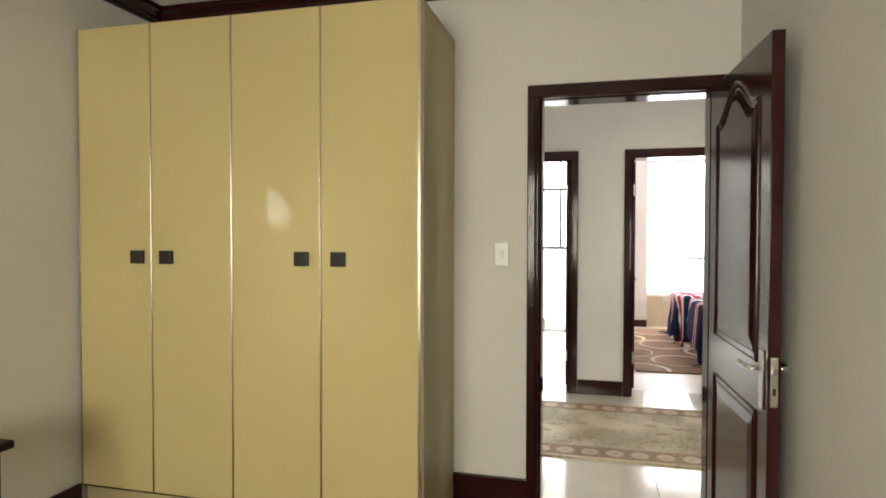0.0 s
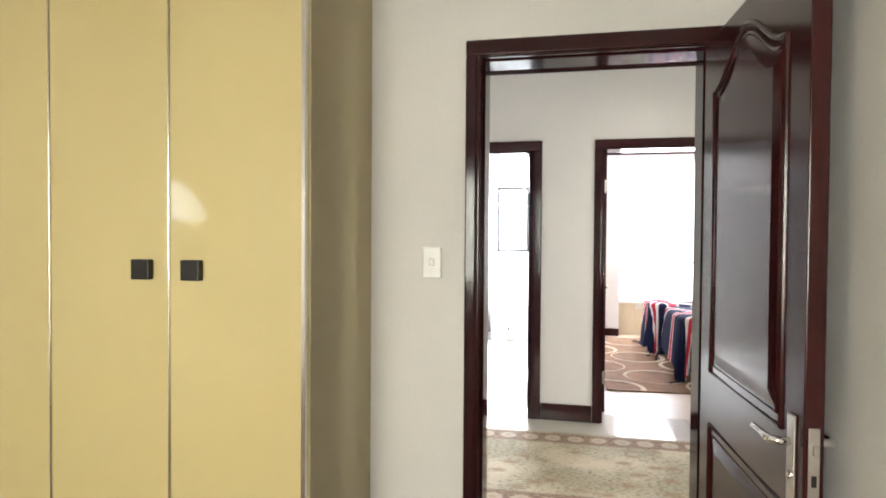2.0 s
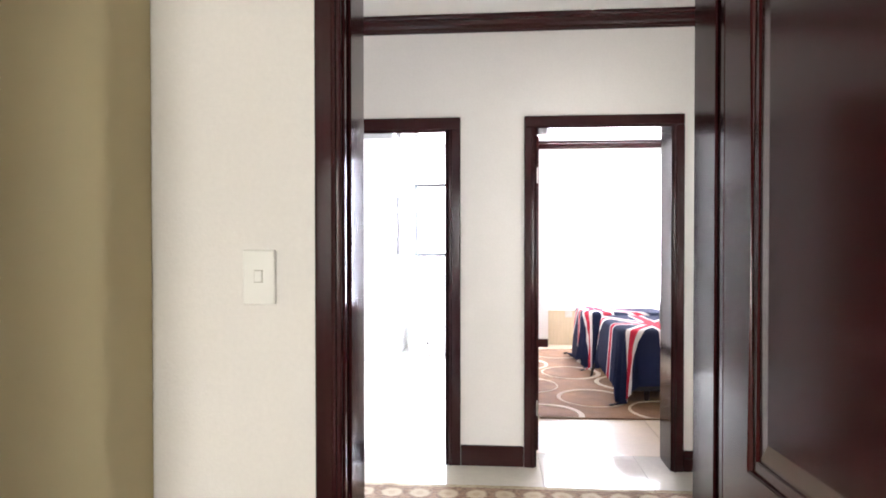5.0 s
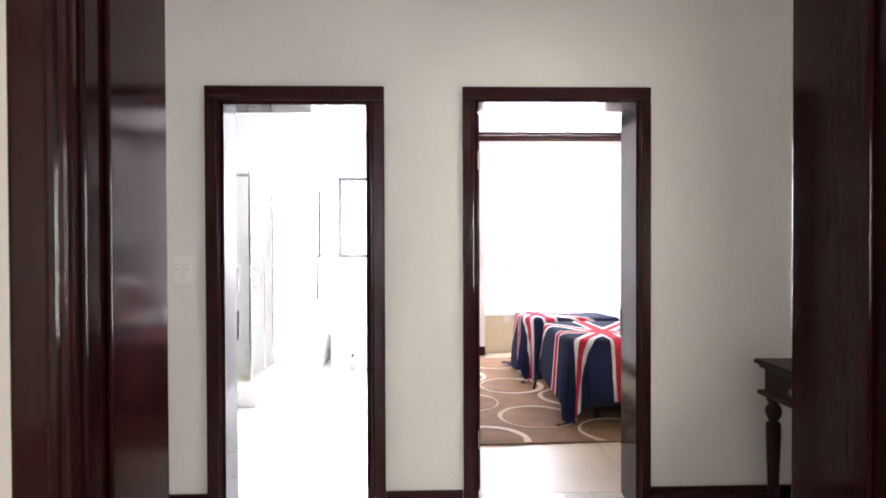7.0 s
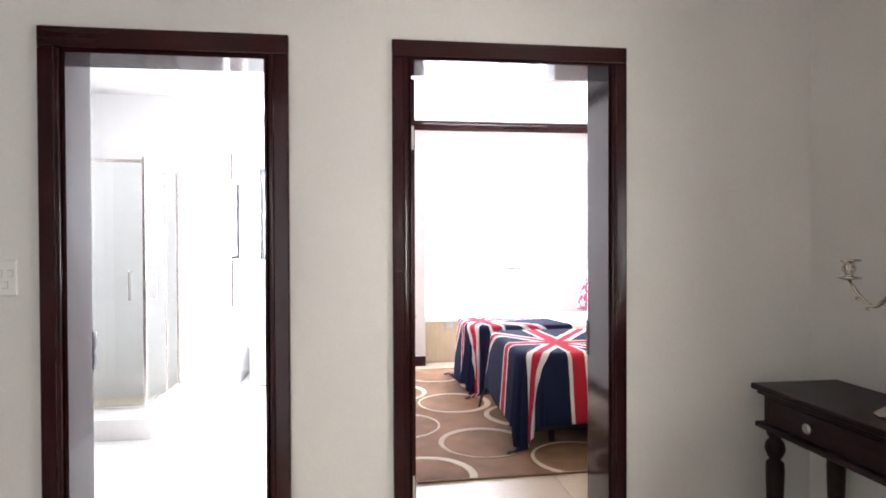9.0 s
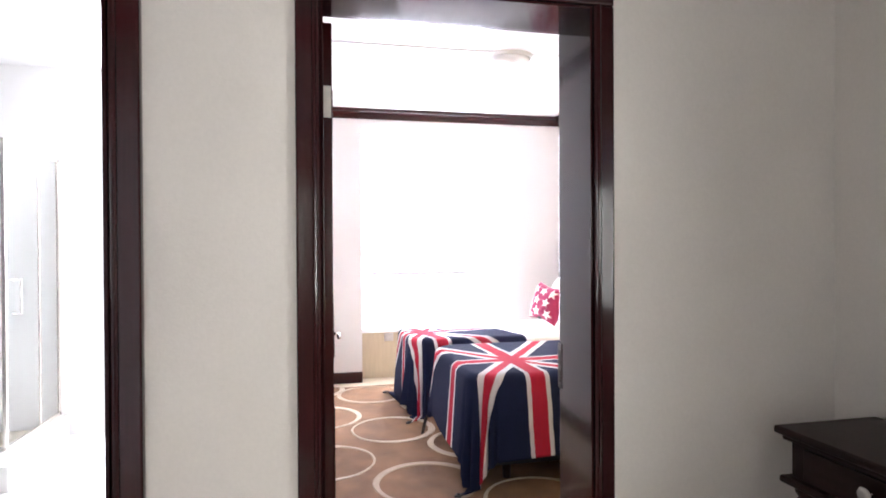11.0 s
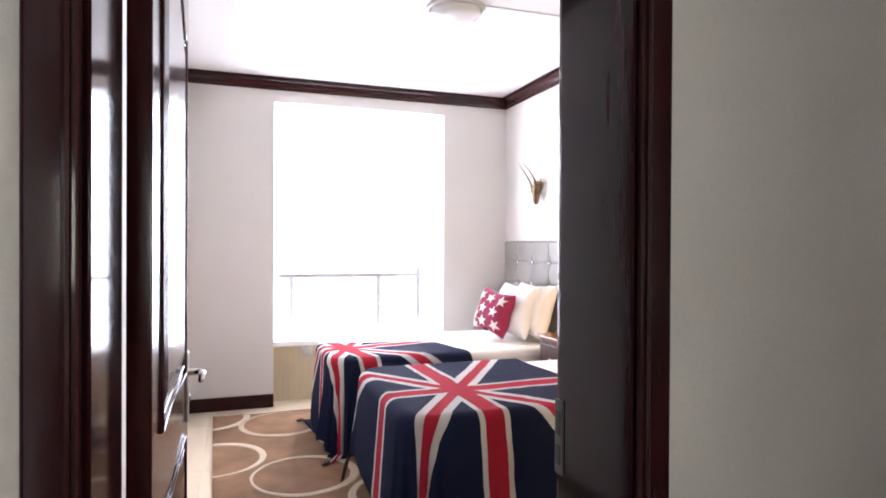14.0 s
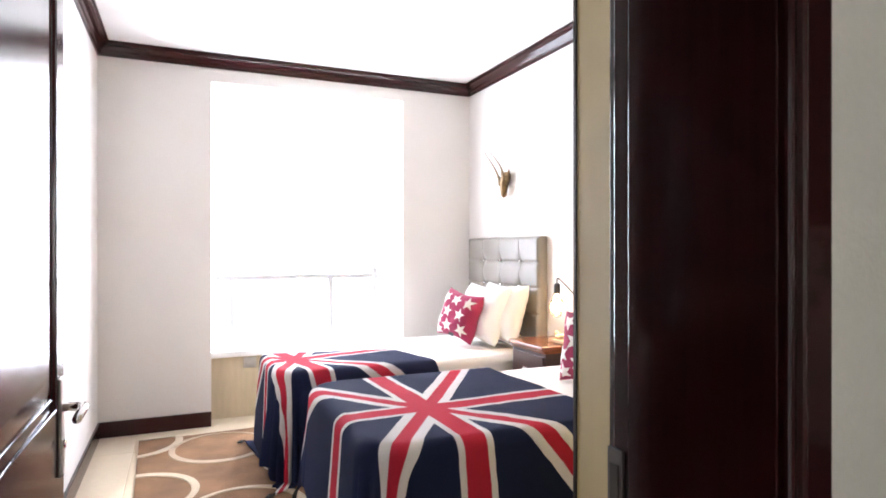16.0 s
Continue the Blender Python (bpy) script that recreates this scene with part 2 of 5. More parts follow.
def flag_material(half_u, half_v):
    """Knitted throw: navy with a red cross and red diagonals edged in white, laid out on the cloth's own flat coordinates."""
    mat = bpy.data.materials.new("knitted_throw_navy_red_white")
    g = Graph(mat)
    uv = g.node("ShaderNodeUVMap")
    uv.uv_map = "cloth"
    nz = g.node("ShaderNodeTexNoise")
    nz.inputs["Scale"].default_value = 9
    g.link(uv.outputs[0], nz.inputs["Vector"])
    sep = g.node("ShaderNodeSeparateXYZ")
    g.link(uv.outputs[0], sep.inputs[0])
    wob = g.math("MULTIPLY", g.math("SUBTRACT", nz.outputs["Fac"], 0.5), 0.012)
    u, v = g.math("ADD", sep.outputs[0], wob), g.math("ADD", sep.outputs[1], wob)
    length = math.hypot(half_u, half_v)
    cross = g.math("MINIMUM", g.math("ABSOLUTE", u), g.math("ABSOLUTE", v))
    d1 = g.math("SUBTRACT", g.math("MULTIPLY", u, half_v / length), g.math("MULTIPLY", v, half_u / length))
    d2 = g.math("ADD", g.math("MULTIPLY", u, half_v / length), g.math("MULTIPLY", v, half_u / length))
    diag = g.math("MINIMUM", g.math("ABSOLUTE", d1), g.math("ABSOLUTE", d2))
    white = g.math("MAXIMUM", g.math("LESS_THAN", cross, 0.068), g.math("LESS_THAN", diag, 0.065))
    red = g.math("MAXIMUM", g.math("LESS_THAN", cross, 0.044), g.math("LESS_THAN", diag, 0.027))
    base = g.mix(white, (0.014, 0.018, 0.052), (0.66, 0.63, 0.62))
    base = g.mix(red, base, (0.44, 0.022, 0.045))
    fuzz = g.node("ShaderNodeTexNoise")
    fuzz.inputs["Scale"].default_value = 260
    g.link(uv.outputs[0], fuzz.inputs["Vector"])
    fz = g.node("ShaderNodeMapRange")
    fz.inputs["To Min"].default_value, fz.inputs["To Max"].default_value = 0.72, 1.3
    g.link(fuzz.outputs["Fac"], fz.inputs["Value"])
    mul = g.node("ShaderNodeMix")
    mul.data_type, mul.blend_type = "RGBA", "MULTIPLY"
    mul.inputs["Factor"].default_value = 1
    g.link(base, mul.inputs["A"])
    g.link(fz.outputs[0], mul.inputs["B"])
    g.link(mul.outputs["Result"], g.b.inputs["Base Color"])
    g.b.inputs["Roughness"].default_value = 0.95
    g.b.inputs["Specular IOR Level"].default_value = 0.12
    wv = g.node("ShaderNodeTexWave")
    wv.inputs["Scale"].default_value = 160
    wv.inputs["Distortion"].default_value = 2
    g.link(uv.outputs[0], wv.inputs["Vector"])
    bp = g.node("ShaderNodeBump")
    bp.inputs["Distance"].default_value = 0.0015
    bp.inputs["Strength"].default_value = 0.7
    g.link(wv.outputs["Fac"], bp.inputs["Height"])
    g.link(bp.outputs[0], g.b.inputs["Normal"])
    return mat


def oriental_material():
    """Faded cream and gold floral carpet with a darker flower border, on the carpet's own coordinates (metres)."""
    mat = bpy.data.materials.new("faded_oriental_carpet_wool")
    g = Graph(mat)
    tc = g.node("ShaderNodeTexCoord")
    sep = g.node("ShaderNodeSeparateXYZ")
    g.link(tc.outputs["Object"], sep.inputs[0])
    mp = g.node("ShaderNodeMapping")
    mp.inputs["Scale"].default_value = (4.2, 7, 1)
    g.link(tc.outputs["Object"], mp.inputs["Vector"])
    vor = g.node("ShaderNodeTexVoronoi")
    vor.inputs["Scale"].default_value = 1.3
    g.link(mp.outputs[0], vor.inputs["Vector"])
    nz = g.node("ShaderNodeTexNoise")
    nz.inputs["Scale"].default_value, nz.inputs["Detail"].default_value = 9, 6
    g.link(mp.outputs[0], nz.inputs["Vector"])
    nz2 = g.node("ShaderNodeTexNoise")
    nz2.inputs["Scale"].default_value, nz2.inputs["Detail"].default_value = 2.2, 3
    g.link(tc.outputs["Object"], nz2.inputs["Vector"])
    field = g.mix(g.soft(nz2.outputs["Fac"], 0.35, 0.65), (0.60, 0.50, 0.33), (0.36, 0.30, 0.17))
    leafmask = g.math("MULTIPLY", g.soft(nz.outputs["Fac"], 0.47, 0.66), g.soft(nz2.outputs["Fac"], 0.30, 0.60))
    field = g.mix(leafmask, field, (0.19, 0.125, 0.055))
    gold = g.soft(vor.outputs["Distance"], 0.38, 0.12)
    field = g.mix(g.math("MULTIPLY", gold, 0.75), field, (0.27, 0.15, 0.055))
    ay = g.math("ABSOLUTE", sep.outputs[1])
    border = g.math("MULTIPLY", g.math("GREATER_THAN", ay, 0.42), g.math("LESS_THAN", ay, 0.59))
    ragged = g.math("MULTIPLY", g.math("SUBTRACT", nz.outputs["Fac"], 0.5), 0.55)
    along = g.math("SUBTRACT", g.math("FRACT", g.math("MULTIPLY", sep.outputs[0], 6.6)), 0.5)
    across = g.math("MULTIPLY", g.math("SUBTRACT", ay, 0.505), 15.0)
    oval = g.math("SQRT", g.math("ADD", g.math("POWER", g.math("MULTIPLY", along, 2.3), 2.0), g.math("POWER", across, 2.0)))
    oval = g.math("ADD", oval, ragged)
    bcol = g.mix(g.soft(nz.outputs["Fac"], 0.35, 0.65), (0.33, 0.20, 0.11), (0.17, 0.09, 0.045))
    bcol = g.mix(g.soft(oval, 0.95, 0.70), bcol, (0.50, 0.39, 0.25))
    bcol = g.mix(g.math("MULTIPLY", g.soft(oval, 0.42, 0.2), 0.5), bcol, (0.34, 0.22, 0.12))
    col = g.mix(border, field, bcol)
    edge = g.math("MULTIPLY", g.math("GREATER_THAN", ay, 0.405), g.math("LESS_THAN", ay, 0.42))
    col = g.mix(g.math("MULTIPLY", edge, 0.6), col, (0.17, 0.10, 0.045))
    g.link(col, g.b.inputs["Base Color"])
    g.b.inputs["Roughness"].default_value = 0.95
    g.b.inputs["Sheen Weight"].default_value = 0.2
    f = g.node("ShaderNodeTexNoise")
    f.inputs["Scale"].default_value = 220
    g.link(tc.outputs["Object"], f.inputs["Vector"])
    bp = g.node("ShaderNodeBump")
    bp.inputs["Distance"].default_value = 0.003
    g.link(f.outputs["Fac"], bp.inputs["Height"])
    g.link(bp.outputs[0], g.b.inputs["Normal"])
    return mat


# ---------------------------------------------------------------- mesh tools
def mesh_of(bm, name, mat, smooth=False):
    me = bpy.data.meshes.new(name)
    bmesh.ops.recalc_face_normals(bm, faces=bm.faces)
    for f in bm.faces:
        f.smooth = smooth
    bm.to_mesh(me)
    bm.free()
    me.materials.append(mat)
    return me


def part(name, bm, mat, parent, label="", smooth=False):
    ob = new(name, mesh_of(bm, name, mat, smooth))
    ob.parent = parent
    if label:
        tagged(ob, label)
    return ob


def thing(name, label, category, m=None, group="", kind=""):
    ob = new(name)
    ob.empty_display_size = 0.1
    if m is not None:
        ob.matrix_world = m
    return tagged(ob, label, category, group, kind)


def add_box(bm, lo, hi, bevel=0.0, seg=2):
    x0, y0, z0 = lo
    x1, y1, z1 = hi
    vs = [bm.verts.new(p) for p in ((x0, y0, z0), (x1, y0, z0), (x1, y1, z0), (x0, y1, z0), (x0, y0, z1), (x1, y0, z1), (x1, y1, z1), (x0, y1, z1))]
    fs = [bm.faces.new([vs[i] for i in q]) for q in ((0, 3, 2, 1), (4, 5, 6, 7), (0, 1, 5, 4), (1, 2, 6, 5), (2, 3, 7, 6), (3, 0, 4, 7))]
    if bevel:
        es = {e for f in fs for e in f.edges}
        bmesh.ops.bevel(bm, geom=list(es), offset=bevel, segments=seg, affect="EDGES", profile=0.5)
    return bm


def box(lo, hi, bevel=0.0, seg=2):
    return add_box(bmesh.new(), lo, hi, bevel, seg)


def lathe(profile, n=24, axis="z", at=(0, 0, 0), bm=None):
    """Turned body from (radius, height) pairs."""
    bm = bm or bmesh.new()
    rings = []
    for r, hgt in profile:
        ring = []
        for i in range(n):
            a = 2 * math.pi * i / n
            p = (r * math.cos(a), r * math.sin(a), hgt)
            if axis == "x":
                p = (p[2], p[0], p[1])
            elif axis == "y":
                p = (p[0], p[2], p[1])
            ring.append(bm.verts.new([p[k] + at[k] for k in range(3)]))
        rings.append(ring)
    for a, b in zip(rings, rings[1:]):
        for i in range(n):
            bm.faces.new((a[i], a[(i + 1) % n], b[(i + 1) % n], b[i]))
    bm.faces.new(rings[0][::-1])
    bm.faces.new(rings[-1])
    return bm


def sweep(points, radius, n=10, closed=False, bm=None):
    """A round bar along points; radius may be one number or one per point."""
    bm = bm or bmesh.new()
    pts = [Vector(p) for p in points]
    m = len(pts)
    rads = radius if isinstance(radius, (list, tuple)) else [radius] * m
    rings, ref = [], None
    for i, p in enumerate(pts):
        if closed:
            d = pts[(i + 1) % m] - pts[i - 1]
        else:
            d = pts[min(i + 1, m - 1)] - pts[max(i - 1, 0)]
        d.normalize()
        if ref is None:
            ref = Vector((0, 0, 1)) if abs(d.z) < 0.9 else Vector((1, 0, 0))
        side = d.cross(ref).normalized()
        up = side.cross(d).normalized()
        ref = up
        rings.append([bm.verts.new(p + (side * math.cos(2 * math.pi * k / n) + up * math.sin(2 * math.pi * k / n)) * rads[i]) for k in range(n)])
    pairs = list(zip(rings, rings[1:])) + ([(rings[-1], rings[0])] if closed else [])
    for a, b in pairs:
        for k in range(n):
            bm.faces.new((a[k], a[(k + 1) % n], b[(k + 1) % n], b[k]))
    if not closed:
        bm.faces.new(rings[0][::-1])
        bm.faces.new(rings[-1])
    return bm


def wall_mesh(axis, thick, span, height, openings=()):
    """A wall as one mesh: axis 'x' runs along x with thick = (y0, y1); openings are (a0, a1, z0, z1)."""
    cuts = sorted({span[0], span[1], *[v for o in openings for v in o[:2]]})
    levels = sorted({0.0, height, *[v for o in openings for v in o[2:]]})
    bm = bmesh.new()
    for a0, a1 in zip(cuts, cuts[1:]):
        solid = []
        for z0, z1 in zip(levels, levels[1:]):
            hole = any(o[0] <= a0 + 1e-6 and a1 <= o[1] + 1e-6 and o[2] <= z0 + 1e-6 and z1 <= o[3] + 1e-6 for o in openings)
            if hole:
                continue
            if solid and abs(solid[-1][1] - z0) < 1e-6:
                solid[-1][1] = z1
            else:
                solid.append([z0, z1])
        for z0, z1 in solid:
            if axis == "x":
                add_box(bm, (a0, thick[0], z0), (a1, thick[1], z1))
            else:
                add_box(bm, (thick[0], a0, z0), (thick[1], a1, z1))
    return bm


def structure(name, bm, mat, label, category="wall", smooth=False):
    return tagged(new(name, mesh_of(bm, name, mat, smooth)), label, category, kind="structure")


def ring_moulding(x0, x1, y0, y1, profile):
    """A moulding round a room: profile of (distance from wall, height), mitred at the corners."""
    bm = bmesh.new()
    loops = [[bm.verts.new(p) for p in ((x0 + d, y0 + d, z), (x1 - d, y0 + d, z), (x1 - d, y1 - d, z), (x0 + d, y1 - d, z))] for d, z in profile]
    for a, b in zip(loops, loops[1:]):
        for i in range(4):
            bm.faces.new((a[i], a[(i + 1) % 4], b[(i + 1) % 4], b[i]))
    return bm


def cornice_profile(top):
    return [(0.0, top - 0.09), (0.012, top - 0.09), (0.016, top - 0.075), (0.024, top - 0.066), (0.030, top - 0.05), (0.044, top - 0.032), (0.060, top - 0.022), (0.064, top - 0.010), (0.074, top - 0.010), (0.074, top - 0.001)]


# ---------------------------------------------------------------- structure
A_X0, A_X1, A_Y0, A_Y1 = -1.92, 1.13, -2.5, 2.90
P_X0, P_X1, P_Y0, P_Y1 = -3.2, 2.487, 3.04, 5.27
R_X0, R_X1, R_Y0, R_Y1 = 0.565, 3.30, 5.47, 9.40
B_X0, B_X1, B_Y0, B_Y1 = -1.95, 0.445, 5.47, 9.30
HIGH = 2.9

structure("wall_start_left", wall_mesh("y", (A_X0 - 0.12, A_X0), (A_Y0, A_Y1), HIGH, [(-0.13, 0.59, 1.43, 1.77)]), WALL, "warm white painted wall with a small high window")
structure("wall_start_right", wall_mesh("y", (A_X1, A_X1 + 0.14), (A_Y0, A_Y1), HIGH), WALL, "warm white painted wall behind the open door")
structure("wall_start_back", wall_mesh("x", (A_Y0 - 0.15, A_Y0), (A_X0 - 0.12, A_X1 + 0.14), HIGH, [(-1.2, 0.5, 0.75, 2.25)]), WALL, "warm white wall with a large window")
structure("wall_start_passage", wall_mesh("x", (A_Y1, P_Y0), (P_X0 - 0.15, P_X1 + 0.15), HIGH, [(0.213, 1.043, 0, 2.07), (-3.1, -2.2, 0.9, 2.1)]), WALL, "warm white wall with the first doorway")
structure("wall_passage_far", wall_mesh("x", (P_Y1, R_Y0), (P_X0 - 0.15, R_X1 + 0.15), HIGH, [(-0.455, 0.32, 0, 2.06), (0.782, 1.632, 0, 2.06), (-1.95, -0.80, 0, 2.25)]), WALL, "warm white passage wall with two doorways and a niche")
structure("wall_passage_end", wall_mesh("y", (P_X1, P_X1 + 0.15), (P_Y0, P_Y1), HIGH, [(3.15, 3.89, 0.9, 2.05)]), WALL, "warm white end wall of the passage")
structure("wall_passage_left", wall_mesh("y", (P_X0 - 0.15, P_X0), (P_Y0, P_Y1), HIGH), WALL, "warm white wall closing the passage")
structure("wall_bedroom_left", wall_mesh("y", (B_X1, R_X0), (R_Y0, R_Y1 + 0.3), HIGH), WALL, "warm white wall between bathroom and bedroom")
structure("wall_bedroom_right", wall_mesh("y", (R_X1, R_X1 + 0.15), (R_Y0, R_Y1 + 0.3), HIGH), WALL, "warm white bedroom wall behind the headboards")
structure("wall_bedroom_back", wall_mesh("x", (R_Y1, R_Y1 + 0.28), (R_X0, R_X1), HIGH, [(1.268, 2.705, 0, 2.44)]), WALL, "warm white wall with a deep full-height window niche")
structure("wall_bathroom_left", wall_mesh("y", (B_X0 - 0.12, B_X0), (R_Y0 + 0.25, B_Y1), HIGH), BATHWALL, "white bathroom wall beside the shower")
structure("wall_bathroom_back", wall_mesh("x", (B_Y1, B_Y1 + 0.15), (B_X0 - 0.12, B_X1), HIGH, [(-0.45, 0.42, 1.16, 2.10)]), BATHWALL, "white bathroom wall with a black-framed window")
structure("wall_bathroom_shower", wall_mesh("y", (-0.70, -0.55), (8.30, B_Y1), HIGH), BATHWALL, "white short wall beyond the shower")
structure("wall_bathroom_shower_end", wall_mesh("x", (8.30, 8.42), (B_X0, -0.70), HIGH), BATHWALL, "white tiled end wall of the shower")

for nm, x0, x1, y0, y1, z in (("ceiling_start", A_X0, A_X1, A_Y0, A_Y1, 2.65), ("ceiling_passage", P_X0, P_X1, P_Y0, P_Y1, 2.70), ("ceiling_bedroom", R_X0, R_X1, R_Y0, R_Y1, 2.622), ("ceiling_bathroom", B_X0, B_X1, B_Y0, B_Y1, 2.58)):
    bm = box((x0 - 0.05, y0 - 0.05, z), (x1 + 0.05, y1 + 0.05, z + 0.1))
    if nm == "ceiling_passage":
        add_box(bm, (x0, 4.783, z - 0.006), (x1, 4.797, z + 0.01))
        add_box(bm, (1.123, y0, z - 0.006), (1.137, y1, z + 0.01))
    if nm == "ceiling_bedroom":
        add_box(bm, (x0, 7.475, z - 0.006), (x1, 7.49, z + 0.01))
    structure(nm, bm, CEIL, "smooth white painted ceiling", "ceiling")
    if nm != "ceiling_bathroom":
        structure("cornice_" + nm[8:], ring_moulding(x0, x1, y0, y1, cornice_profile(z)), WOODY, "dark mahogany moulded cornice", "cornice")
structure("roof_slab", box((-3.6, -2.9, 2.92), (3.7, 9.95, 3.05)), CEIL, "plain roof slab over the rooms", "roof")


def floor(name, lo, hi, size, mat, label, origin, grout=None):
    """A floor of separate tiles with recessed joints."""
    base = structure(name, box((lo[0], lo[1], -0.10), (hi[0], hi[1], -0.004)), grout or GROUT, label, "floor")
    sx, sy = size
    i0, i1 = math.floor((lo[0] - origin[0]) / sx), math.ceil((hi[0] - origin[0]) / sx)
    j0, j1 = math.floor((lo[1] - origin[1]) / sy), math.ceil((hi[1] - origin[1]) / sy)
    shared = {}
    for i in range(i0, i1):
        for j in range(j0, j1):
            a0, a1 = max(lo[0], origin[0] + i * sx), min(hi[0], origin[0] + (i + 1) * sx)
            b0, b1 = max(lo[1], origin[1] + j * sy), min(hi[1], origin[1] + (j + 1) * sy)
            if a1 - a0 < 0.02 or b1 - b0 < 0.02:
                continue
            key = (round(a1 - a0, 3), round(b1 - b0, 3))
            if key not in shared:
                shared[key] = mesh_of(box((0.0012, 0.0012, -0.012), (key[0] - 0.0012, key[1] - 0.0012, 0), 0.0012, 1), "tile", mat)
            ob = new("tile", shared[key])
            ob.parent = base
            ob.location = (a0, b0, 0)
    return base


def baseboard(name, runs, high, label="dark mahogany skirting board"):
    """runs: (axis, wall coordinate, side the board stands on, from, to)."""
    bm = bmesh.new()
    for axis, w, side, a, b in runs:
        t = 0.018 * side
        p, q = sorted((w, w + t))
        if axis == "x":
            add_box(bm, (a, p, 0), (b, q, high), 0.004)
        else:
            add_box(bm, (p, a, 0), (q, b, high), 0.004)
    return structure(name, bm, WOODY, label, "skirting board")


baseboard("baseboard_start", [("y", A_X0, 1, A_Y0, 2.31), ("x", A_Y1, -1, -0.19, 0.181), ("y", A_X1, -1, A_Y0, A_Y1)], 0.17)
baseboard("baseboard_passage", [("x", P_Y1, -1, P_X0, -1.97), ("x", P_Y1, -1, -0.79, -0.497), ("x", P_Y1, -1, 0.363, 0.740), ("x", P_Y1, -1, 1.674, P_X1), ("y", P_X1, -1, P_Y0, P_Y1)], 0.124)
baseboard("baseboard_bedroom", [("x", R_Y1, -1, R_X0, 1.268), ("x", R_Y1, -1, 2.705, R_X1), ("y", R_X0, 1, R_Y0, R_Y1), ("y", R_X1, -1, 5.47, R_Y1)], 0.105)


# ---------------------------------------------------------------- door frames
def door_frame(name, x0, x1, top, front, back, label, rebate, cw=0.075, stop=0.011):
    """Lining with a casing on both faces and a stop bead; x0, x1 are the casing's outer edges."""
    lining = 0.012
    root = thing(name, label, "door frame", kind="structure")
    for nm, a, b in (("jamb", x0 + cw - lining, x0 + cw + 0.004), ("jamb", x1 - cw - 0.004, x1 - cw + lining)):
        part(nm, box((a, front + 0.012, 0), (b, back - 0.012, top - cw), 0.003), WOODJ, root)
    part("head_lining", box((x0 + cw - lining, front + 0.012, top - cw - 0.004), (x1 - cw + lining, back - 0.012, top - cw + lining), 0.003), WOODY, root)
    for y0, y1 in ((front - 0.004, front + 0.030), (back - 0.030, back + 0.004)):
        for a, b in ((x0, x0 + cw), (x1 - cw, x1)):
            bm = box((a, y0, 0), (b, y1, top - cw), 0.006, 3)
            inner = b if a == x0 else a
            s = -1 if a == x0 else 1
            face = y0 if y0 < (front + back) / 2 else y1
            sweep([(inner + s * 0.016, face, 0.0), (inner + s * 0.016, face, top - cw)], 0.006, 8, bm=bm)
            part("casing", bm, WOODC, root)
        bm = box((x0, y0, top - cw), (x1, y1, top), 0.006, 3)
        part("head_casing", bm, WOODY, root)
    # the lining is thicker away from the leaf, which closes into the rebate
    s0, s1 = (front + 0.046, back - 0.004) if rebate < 0 else (front + 0.004, back - 0.046)
    bm = bmesh.new()
    add_box(bm, (x0 + cw + 0.004, s0, 0), (x0 + cw + 0.004 + stop, s1, top - cw - 0.004), 0.002)
    add_box(bm, (x1 - cw - 0.004 - stop, s0, 0), (x1 - cw - 0.004, s1, top - cw - 0.004), 0.002)
    add_box(bm, (x0 + cw + 0.004 + stop, s0, top - cw - 0.004 - stop), (x1 - cw - 0.004 - stop, s1, top - cw - 0.004), 0.002)
    part("door_stop", bm, WOODJ, root)
    return root


frame_1 = door_frame("door_frame_1", 0.178, 1.077, 2.102, 2.88, 3.06, "glossy dark mahogany door frame of the first room", -1, 0.058, 0.006)
frame_2 = door_frame("door_frame_2", -0.502, 0.361, 2.102, 5.25, 5.49, "glossy dark mahogany door frame of the bathroom", 1)
frame_3 = door_frame("door_frame_3", 0.742, 1.672, 2.102, 5.25, 5.51, "glossy dark mahogany door frame of the bedroom", 1, 0.065, 0.005)
for fr, x, y, s in ((frame_2, -0.414, 5.455, 1), (frame_3, 1.602, 5.475, -1)):
    part("strike_plate", box((x - 0.003, y, 0.84), (x + 0.003, y + 0.03, 0.99), 0.001), DULLSTEEL, fr, "dull dark steel strike plate")
    part("strike_hole", box((x - 0.0045, y + 0.007, 0.86), (x + 0.0045, y + 0.023, 0.90)), BLACK, fr)
    part("strike_hole", box((x - 0.0045, y + 0.007, 0.92), (x + 0.0045, y + 0.023, 0.97)), BLACK, fr)


# ---------------------------------------------------------------- doors
def panel_outline(x0, x1, z0, z1, arch):
    """Closed outline of a door panel in (x, z); its top rises by arch in the middle."""
    pts = [(x0, z0), (x1, z0), (x1, z1)]
    if arch:
        n = 22
        for i in range(1, n):
            s = i / n
            pts.append((x1 + (x0 - x1) * s, z1 + arch * (0.5 - 0.5 * math.cos(2 * math.pi * min(1, max(0, (s - 0.04) / 0.92)))) ** 0.9))
    pts.append((x0, z1))
    return pts


def inset(points, d):
    cx = (min(p[0] for p in points) + max(p[0] for p in points)) / 2
    cz = (min(p[1] for p in points) + max(p[1] for p in points)) / 2
    hx = max(abs(p[0] - cx) for p in points)
    hz = max(abs(p[1] - cz) for p in points)
    return [(cx + (p[0] - cx) * (hx - d) / hx, cz + (p[1] - cz) * (hz - d) / hz) for p in points]


